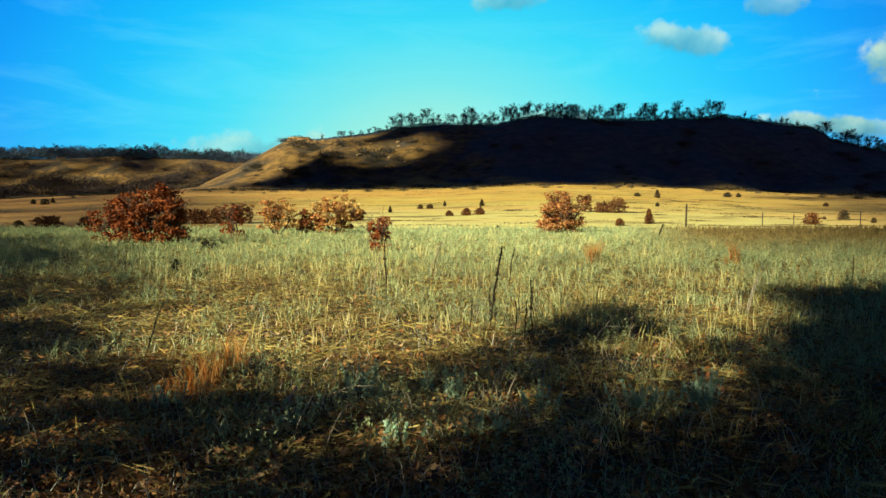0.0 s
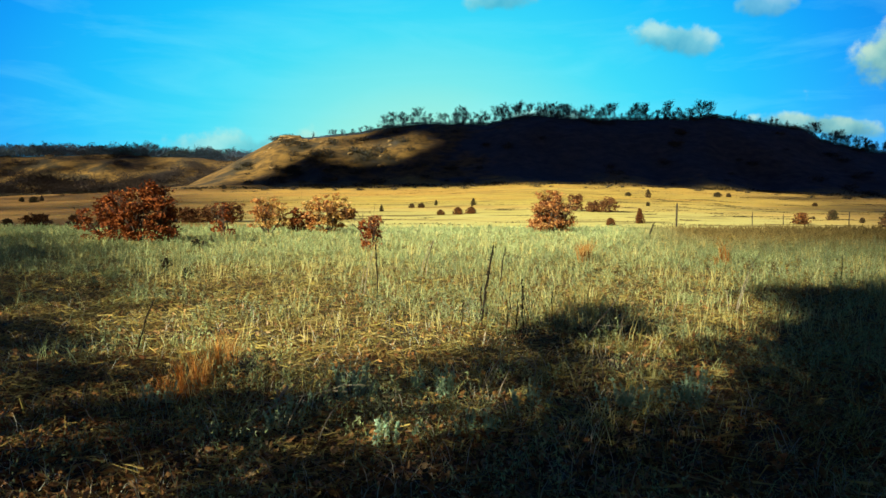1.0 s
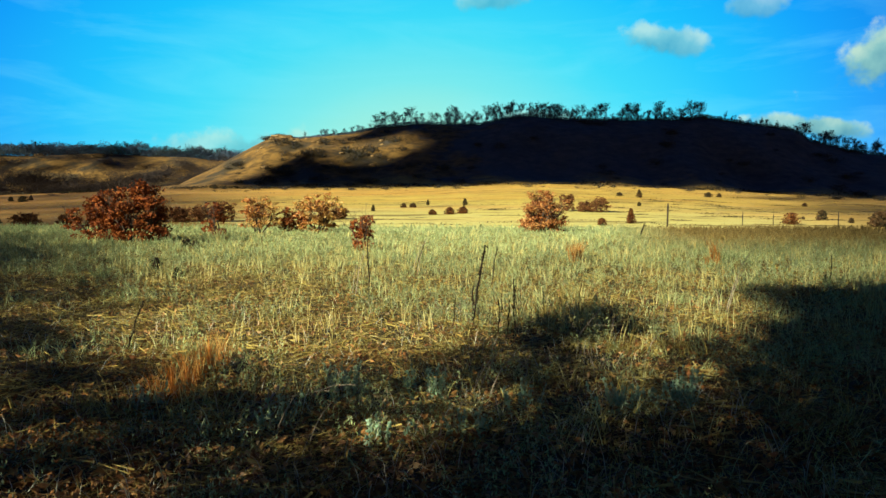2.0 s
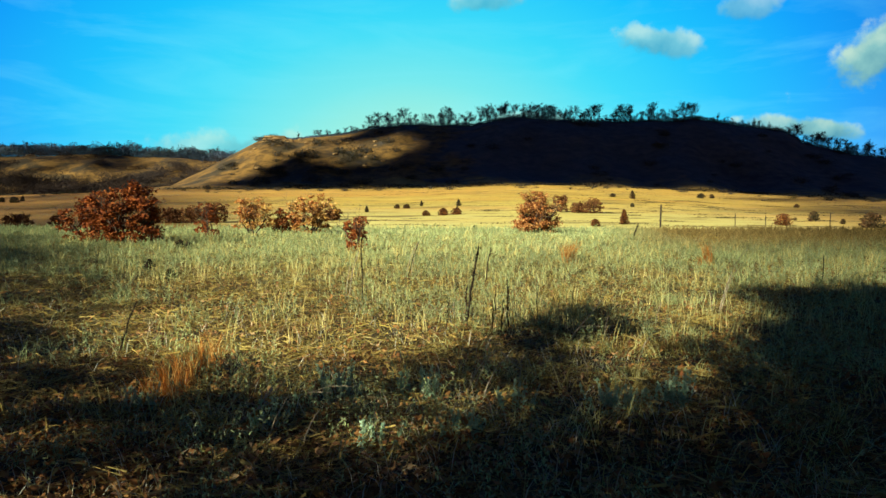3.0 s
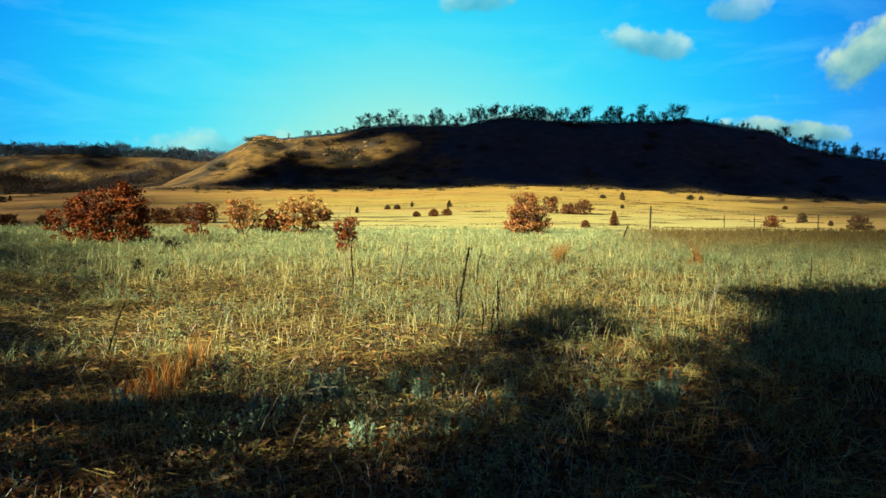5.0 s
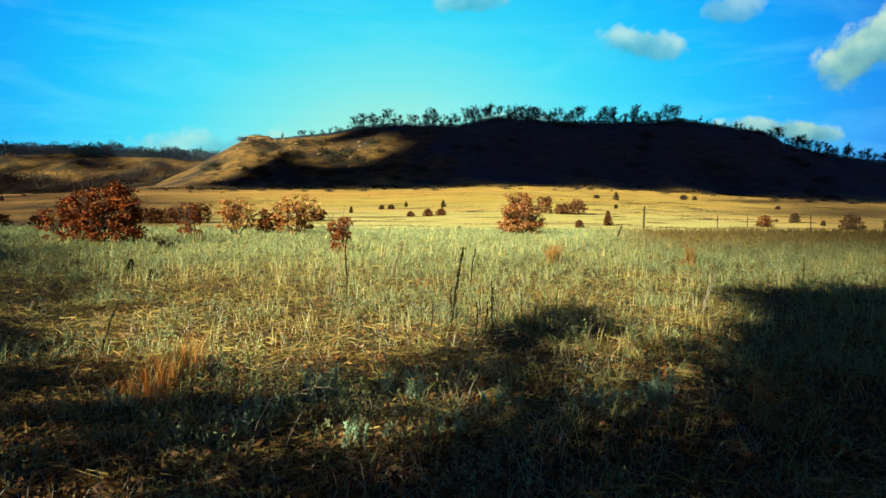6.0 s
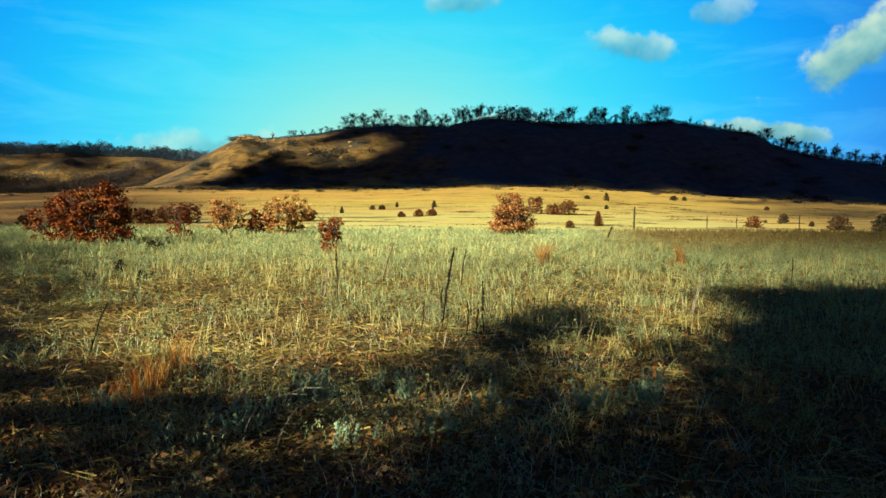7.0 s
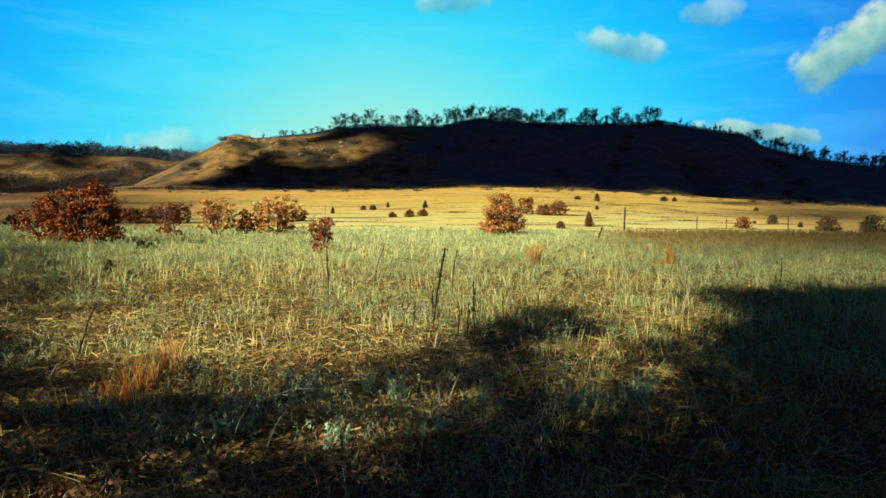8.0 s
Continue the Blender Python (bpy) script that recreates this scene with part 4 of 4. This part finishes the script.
def wood_edge():
    """Hangs each bough on the ray from its shade to the sun, on the nearest trunk."""
    rng = random.Random(41)
    crowns = [[] for _ in TRUNKS]
    shade = list(DAPPLES)
    for k in range(44):                     # the unbroken shade to the east
        y = 3.7 * 3.5 ** ((k + rng.random()) / 44)
        x = 2.5 + 0.43 * (y - 4) + rng.random() * max(0.5, 0.72 * y - 2.5 - 0.43 * (y - 4))
        shade.append((x, y, 0.045 * y, 0.09 * y, 5.5))
    for k in range(16):                     # along the standpoint
        x = -2.3 + 4.8 * (k + rng.random()) / 16
        shade.append((x, rng.uniform(3.15, 4.1 if x > -0.8 else 4.7), 0.20, 0.22, max(1.4, 2.7 + 1.1 * x)))
    for k in range(15):                     # broken shade to the west
        y = 4.1 * 1.75 ** ((k + rng.random()) / 15)
        shade.append((-(0.32 + 0.40 * rng.random()) * y, y, 0.045 * y, 0.09 * y, 1.35))
    for k in range(20):                     # thin shade added to dim the field's west side farther along
        y = 7.0 * 5.2 ** ((k + rng.random()) / 20)
        out = rng.random()
        shade.append((-(0.43 + 0.26 * out) * y, y, 0.046 * y, 0.11 * y, 0.7 + 1.4 * out))
    for gx, gy, sx, sy, thick in shade:
        up = (max(4.2, (gy + 1.0) / 1.32) if gy < 13 or gx > 0 else 7.5 + 0.06 * gy) + rng.uniform(0.0, 1.2)
        at = Vector((gx, gy, 0.15)) + to_sun * (up / to_sun.z)
        size = 0.15 + 0.006 * up
        count = int(thick * 2 * math.pi * sx * sy / (0.34 * size * size))
        reach = [math.hypot(x - at.x, y - at.y) if at.z < top else 999 for x, y, top in TRUNKS]
        crowns[reach.index(min(reach))].append((at.x, at.y, at.z, sx, sy, 0.12 + 0.12 * sx, thick, count, size))
    for k, ((x, y, top), boughs) in enumerate(zip(TRUNKS, crowns)):
        shade_oak(x, y, boughs, 950 + k)


wood_edge()


def drifting_cloud():
    """A broad cumulus, unseen high behind the standpoint; its shadow lies on the hill. Added fringes dim the sides."""
    m, n, bsdf, place = material("cloud_white", 1.0)
    paint(n, bsdf, n.ramp(n.noise(place, 0.02, 5), [(0.3, (0.75, 0.77, 0.8)), (0.7, (0.9, 0.9, 0.9))]))
    rng = random.Random(12)
    bm = bmesh.new()
    up = 700.0

    def puff(x, y, r):
        # x, y: the spot on the slope that this part of the cloud shades
        g = gz(x, y)
        k = (up - g) / to_sun.z
        at = Vector((x, y, g)) + to_sun * k
        bmesh.ops.create_icosphere(bm, subdivisions=2, radius=1.0, matrix=Matrix.Translation(at) @ Matrix.Diagonal((r * rng.uniform(0.9, 1.2), r * rng.uniform(0.9, 1.2), r * 0.5, 1)))
    y = 277.0
    while y < 640:
        step = 13 if y < 400 else 26
        x = -96.0
        while x < 470:
            px, py = x + rng.uniform(-4, 4), y + rng.uniform(-4, 4)
            open_shoulder = py > 312 and px < (-6 if py < 350 else -30)
            if not open_shoulder and px > (-40 if py > 300 else -72):
                puff(px, py, step * rng.uniform(0.85, 1.15))
            x += step
        y += step
    for x, y in ((-66, 310), (-57, 320), (-50, 324), (-48, 314), (-40, 310), (-30, 308), (-18, 310)):
        puff(x, y, rng.uniform(7, 9))
    y = 66.0
    while y < 262:                          # ragged fringes, added to dim both ends of the plain
        for u in np.arange(-0.78, 0.86, 13.0 / y):
            thin = min(0.9, (-0.23 - u) / 0.2) if u < 0 else min(0.8, (u - 0.43) / 0.2)
            if rng.random() < thin:
                puff(u * y + rng.uniform(-3, 3), y + rng.uniform(-3, 3), rng.uniform(4.5, 6.5))
        y += 13
    for y in range(398, 530, 16):           # a thin patch, added to dim the farther ridge's west end
        for u in np.arange(-0.74, -0.28, 16.0 / y):
            if rng.random() < min(0.9, (-0.26 - u) / 0.22):
                puff(u * y + rng.uniform(-4, 4), y + rng.uniform(-4, 4), rng.uniform(6, 9))
    y = 12.0
    while y < 66:                           # and thinner ones, added to dim both sides of the field
        for x in np.arange(-75.0, 75.0, 8.0):
            side = (-x - 4.0 - 0.38 * y) / 4 if x < 0 else (x - 1.5 - 0.37 * y) / 4
            if rng.random() < min(0.95, side):
                puff(x + rng.uniform(-2, 2), y + rng.uniform(-2, 2), rng.uniform(3.4, 4.6))
        y += 8
    for x in range(-70, 20, 9):
        puff(x + rng.uniform(-4, 4), 292 + rng.uniform(-5, 8) + max(0, 10 - abs(x + 50) * 0.3), rng.uniform(8, 13))
    me = bpy.data.meshes.new("cloud")
    bm.to_mesh(me)
    bm.free()
    me.materials.append(m)
    tagged(new("cloud", me), "broad unseen cumulus cloud shading the hill, with added fringes that dim the sides", "cloud", kind="stuff")


drifting_cloud()


# ================= grass, weeds and litter =================
def field_spots(n, near, far, seed, power=1.0, around=0.0):
    """Feet strewn over the field, closer together towards the standpoint."""
    rs = np.random.RandomState(seed)
    d = near * (far / near) ** (rs.rand(n) ** power)
    u = rs.uniform(-0.74, 0.86, n)
    x, y = u * d, d
    k = int(n * around)
    if k:
        a, r = rs.uniform(0, 6.283, k), 0.5 + 24 * rs.rand(k) ** 1.7
        x[:k], y[:k] = np.cos(a) * r, np.sin(a) * r
    return x, y, np.hypot(x, y), rs


def tufted(x, y, rs, per, spread):
    """Repeats each foot per times in a small tuft."""
    n = len(x)
    ang, r = rs.uniform(0, 6.283, (n, per)), spread[:, None] * np.sqrt(rs.rand(n, per))
    return (x[:, None] + np.cos(ang) * r).ravel(), (y[:, None] + np.sin(ang) * r).ravel()


def flattened(x, y):
    """Where wind and snow have pressed the grass flat: broad patches, mostly to the west."""
    return np.clip(1.6 * (wave(x, y, 4.0, 48) - 0.13 * x + 0.15), 0, 1) * ease((y - 5) / 2) * ease((19 - y) / 4)


def trodden(x, y):
    """Low ground by the standpoint's west side, where leaves and broken straw lie on dark soil."""
    return ease((7.0 - y) / 2.5) * ease((1.2 - x) / 1.5)


def dry_grass():
    x, y, d, rs = field_spots(30000, 2.6, 66, 1, 0.52, 0.09)
    keep = (y < 63) & (rs.rand(len(x)) < 0.42 - 0.3 * trodden(x, y) + 0.012 * d + 0.5 * wave(x, y, 1.6, 43) + 0.35 * wave(x, y, 0.8, 47) - 0.6 * flattened(x, y))
    x, y, d = x[keep], y[keep], d[keep]
    bx, by = tufted(x, y, rs, 9, 0.05 + 0.004 * d)
    dd = np.repeat(d, 9)
    h = np.repeat(rs.uniform(0.06, 0.20, len(x)) * (1 + 0.7 * (rs.rand(len(x)) < 0.12)) * (1 + np.minimum(d, 30) / 40), 9) * rs.uniform(0.5, 1.2, len(bx)) * (1 + 0.25 * wave(bx, by, 6.0, 41) + 0.45 * np.clip(wave(bx, by, 1.1, 42), -1, 1.2))
    w = 0.0045 + 0.00035 * dd
    v, t = blades(bx, by, ground_z(bx, by) - 0.01, h, w, np.full(len(bx), 0.9), 2)
    tagged(mesh_object("grass", v, t, MAT_GRASS), "straw-coloured dead prairie grass in bent tufts", "grass", kind="stuff")


def lodged_grass():
    """Dead straws pressed flat into crossing mats, thick here and thin there."""
    x, y, d, rs = field_spots(250000, 2.6, 46, 3, 0.60, 0.06)
    keep = rs.rand(len(x)) < 0.62 + 0.3 * flattened(x, y) + 0.5 * wave(x, y, 2.2, 44) + 0.35 * wave(x, y, 0.7, 45)
    x, y, d = x[keep], y[keep], d[keep]
    n = len(x)
    a = rs.normal(0, 1, n) * 0.9 + wave(x, y, 3.0, 46) * 1.5 + np.pi * (rs.rand(n) < 0.5)
    tilt = rs.normal(0.12, 0.25, n)
    way = np.stack([np.cos(a) * np.cos(tilt), np.sin(a) * np.cos(tilt), np.sin(tilt)], 1)
    L = (rs.uniform(0.07, 0.26, n) * (1 + d / 60))[:, None]
    w = (0.0036 + 0.0085 * rs.rand(n) ** 3 + 0.0005 * d)[:, None]
    side = np.stack([-np.sin(a), np.cos(a), rs.normal(0, 0.6, n)], 1) * w / 2
    c = np.stack([x, y, ground_z(x, y) + 0.015 + 0.10 * rs.rand(n) ** 1.8], 1)
    v = np.stack([c - way * L / 2 - side, c - way * L / 2 + side, c + way * L / 2], 1).reshape(-1, 3)
    t = np.arange(3 * n).reshape(-1, 3)
    tagged(mesh_object("matted_grass", v, t, MAT_STRAW), "flattened straw-yellow grass matted on the ground", "grass", kind="stuff")


def sage_weeds():
    """Grey-green leafy stems, knee high, in drifts."""
    x, y, d, rs = field_spots(21000, 2.8, 64, 7, 0.5, 0.04)
    keep = (wave(x, y, 6.0, 51) + 0.9 * wave(x, y, 1.6, 52) > 0.2 - 0.02 * d + 1.1 * flattened(x, y)) & (y < 63)
    x, y, d = x[keep], y[keep], d[keep]
    n = len(x)
    h = rs.uniform(0.16, 0.40, n) * (1 + 0.4 * np.clip(wave(x, y, 1.3, 53), -1, 1))
    lx, ly = rs.normal(0, 0.12, n), rs.normal(0, 0.12, n)
    per = 16
    f = (np.arange(per)[None, :] + rs.rand(n, per)) / per
    cx = x[:, None] + lx[:, None] * f + rs.normal(0, 0.018, (n, per)) * (1.3 - f)
    cy = y[:, None] + ly[:, None] * f + rs.normal(0, 0.018, (n, per)) * (1.3 - f)
    cz = ground_z(x, y)[:, None] + 0.03 + h[:, None] * f
    c = np.stack([cx, cy, cz], 2).reshape(-1, 3)
    size = np.repeat(0.022 + 0.0014 * d, per)[:, None]
    v, t = scatter_leaves(c, size, -1.4, 8, 0.30)
    tagged(mesh_object("sage_weeds", v, t, MAT_SAGE), "grey-green leafy prairie weeds among the grass", "weeds", kind="stuff")


def tall_stems():
    """Sparse upright straws of tall grass that catch the light above the rest."""
    x, y, d, rs = field_spots(2100, 8.0, 60, 61, 0.65)
    keep = (wave(x, y, 5.0, 62) > -0.2) & (y < 62) & ((x > -2.5) | (y > 15))
    x, y, d = x[keep], y[keep], d[keep]
    bx, by = tufted(x, y, rs, 7, 0.10 + 0.004 * d)
    n = len(bx)
    v, t = blades(bx, by, ground_z(bx, by) - 0.01, rs.uniform(0.18, 0.52, n), 0.0046 + 0.0004 * np.repeat(d, 7), np.full(n, 0.32), 63, 0.3)
    tagged(mesh_object("tall_grass", v, t, MAT_TALL), "pale upright straws of tall dead grass", "grass", kind="stuff")


def bleached_stems():
    """Thin silvery stems and curled blades that lean over the dark thatch."""
    x, y, d, rs = field_spots(5000, 2.6, 12, 66, 0.8, 0.05)
    keep = (wave(x, y, 1.4, 67) > -0.35) & (x < 2.4)
    x, y, d = x[keep], y[keep], d[keep]
    n = len(x)
    v, t = blades(x, y, ground_z(x, y) + 0.01, rs.uniform(0.08, 0.30, n), rs.uniform(0.003, 0.008, n), np.full(n, 1.0), 68, 0.6)
    tagged(mesh_object("bleached_stems", v, t, MAT_BLEACHED), "thin bleached stems leaning over dark thatch", "grass", kind="stuff")


def leaf_litter():
    x, y, d, rs = field_spots(34000, 2.4, 20, 9, 0.8, 0.08)
    x2, y2, d2, rs2 = field_spots(24000, 2.8, 8.0, 11, 0.8)
    more = rs2.rand(len(x2)) < trodden(x2, y2) * (0.6 + 0.5 * wave(x2, y2, 0.9, 12))
    x, y = np.concatenate([x, x2[more]]), np.concatenate([y, y2[more]])
    c = np.stack([x, y, ground_z(x, y) + rs.uniform(0.01, 0.10, len(x))], 1)
    v, t = scatter_leaves(c, rs.uniform(0.03, 0.075, (len(x), 1)), 0.4, 10, 0.5)
    tagged(mesh_object("fallen_leaves", v, t, MAT_LITTER), "curled brown oak leaves caught in the grass", "leaves", kind="stuff")


def plain_grass():
    """Low tufts on the golden plain beyond the field's edge."""
    rs = np.random.RandomState(21)
    n = 7000
    y = 64 * (265 / 64) ** (rs.rand(n) ** 0.75)
    x = rs.uniform(-0.72, 0.82, n) * y
    h = rs.uniform(0.06, 0.16, n) * (1 + y / 300)
    v, t = blades(x, y, ground_z(x, y) - 0.02, h, 0.03 + 0.0006 * y, np.full(n, 0.8), 22)
    tagged(mesh_object("plain_grass", v, t, MAT_PLAIN), "low golden grass on the rising plain", "grass", kind="stuff")


MAT_PLAIN = blade_material("plain_grass", [(0.30, 0.21, 0.045), (0.40, 0.30, 0.07), (0.22, 0.15, 0.035)], [(0.34, 0.31, 0.10), (0.28, 0.25, 0.08)], 0.03, 0.5, 0.05)
MAT_TALL = blade_material("tall_grass", [(0.68, 0.57, 0.20), (0.54, 0.44, 0.14), (0.76, 0.69, 0.30)], SAGE, 0.3, 0.58, 0.08, zone=(13.0, 0.0))
MAT_BLEACHED = blade_material("bleached_stems", [(0.62, 0.56, 0.40), (0.48, 0.42, 0.28), (0.70, 0.66, 0.52)], [(0.40, 0.44, 0.32), (0.55, 0.58, 0.46)], 1.5, glow=0.15)


def plain_weeds():
    """Short broken lines of dark weeds across the plain."""
    rs = np.random.RandomState(55)
    cs = []
    for k in range(120):
        y = 80 * (250 / 80) ** rs.rand()
        u = rs.uniform(-0.3, 0.66) if k % 3 else rs.normal(0.36, 0.07)
        n = rs.randint(40, 150)
        long = rs.uniform(0.6, 3.0) * (y / 120)
        x = u * y + rs.normal(0, long, n)
        yy = y + rs.normal(0, 0.35, n) + 0.12 * (x - u * y) * rs.normal()
        cs.append(np.stack([x, yy, ground_z(x, yy) + rs.uniform(0.0, 0.10, n) * y / 130], 1))
    c = np.concatenate(cs)
    tagged(mesh_object("plain_weeds", *scatter_leaves(c, 0.22, 0.5, 56, 0.35), MAT_BRUSH), "low dark weeds in broken lines on the plain", "weeds", kind="stuff")


plain_weeds()
tall_stems()
dry_grass()
lodged_grass()
sage_weeds()
bleached_stems()
leaf_litter()
plain_grass()


def bunch(name, x, y, h, w, seed, mat, label, count=110, lean=0.5, category="grass"):
    rs = np.random.RandomState(seed)
    ob = thing(name, pose(x, y, gz(x, y)), label, category, "clumps in the field")
    r, a = w * 0.5 * np.sqrt(rs.rand(count)), rs.uniform(0, 6.283, count)
    bx, by = np.cos(a) * r, np.sin(a) * r
    d = math.hypot(x, y)
    v, t = blades(bx, by, np.full(count, -0.02), h * rs.uniform(0.55, 1.1, count), np.full(count, 0.004 + 0.0003 * d), np.full(count, lean), seed, 0.4)
    tagged(mesh_object("tuft", v, t, mat, ob), kind="stuff")


for i, (x, y, h, w) in enumerate([(-2.12, 5.95, 0.40, 0.24), (-2.08, 6.2, 0.48, 0.20), (-2.06, 6.45, 0.50, 0.18), (-2.04, 6.8, 0.50, 0.18), (-2.05, 7.15, 0.48, 0.2), (-2.28, 6.0, 0.30, 0.24), (4.36, 21.6, 0.75, 0.22), (4.50, 21.7, 0.85, 0.22), (4.60, 21.9, 0.8, 0.22), (8.42, 21.2, 0.34, 0.55), (8.62, 21.6, 0.9, 0.25)]):
    bunch("bluestem_clump", x, y, h, w, 600 + i, MAT_RUSSET, "orange-red clump of dry bluestem grass", 90, 0.3)
for i, (x, y, h, w) in enumerate([(2.0, 8.3, 0.28, 0.8), (2.4, 7.9, 0.24, 0.7), (3.3, 9.0, 0.3, 0.6), (2.6, 12.6, 0.5, 0.5), (4.2, 12.2, 0.45, 0.6), (8.75, 21.8, 0.7, 0.5), (9.7, 22.4, 0.55, 1.1), (10.1, 22.9, 0.6, 0.7)]):
    bunch("straw_clump", x, y, h, w, 640 + i, MAT_GRASS, "golden clump of dead grass", 170, 0.9)


def sage_plant(x, y, h, seed, stems=8):
    """A pale silvery-green plant with several leafy spikes."""
    rs = np.random.RandomState(seed)
    ob = thing("sage_plant", pose(x, y, gz(x, y)), "pale silver-green leafy sage plant", "plant", "clumps in the field")
    cs = []
    for k in range(stems):
        wood = Tubes(4)
        a, r = rs.uniform(0, 6.283), rs.uniform(0.02, 0.12)
        top = Vector((math.cos(a) * r * 1.8, math.sin(a) * r * 1.8, h * rs.uniform(0.6, 1.1)))
        foot = Vector((math.cos(a) * r, math.sin(a) * r, -0.02))
        wood.add([foot, foot.lerp(top, 0.5), top], [0.004, 0.003, 0.0015])
        wood.object("stem", MAT_SILVER, ob)
        for j in range(34):
            f = rs.uniform(0.08, 1.0)
            p = foot.lerp(top, f)
            cs.append((p.x + rs.normal(0, 0.011 * (1.5 - f)), p.y + rs.normal(0, 0.011 * (1.5 - f)), p.z))
    tagged(mesh_object("foliage", *scatter_leaves(cs, 0.036, -1.0, seed, 0.4), MAT_SILVER, ob), kind="stuff")


for i, (x, y, h) in enumerate([(1.40, 5.45, 0.24), (1.53, 5.45, 0.26), (1.98, 5.6, 0.34), (2.06, 5.65, 0.28), (1.78, 5.55, 0.18), (-0.62, 5.9, 0.34), (-0.02, 6.1, 0.30), (0.10, 6.0, 0.26), (-0.75, 6.3, 0.28), (-1.1, 5.2, 0.25),
                               (0.3, 5.0, 0.22), (0.75, 5.6, 0.24), (-2.2, 5.6, 0.24), (-0.3, 4.8, 0.2)]):
    sage_plant(x, y, h, 700 + i)
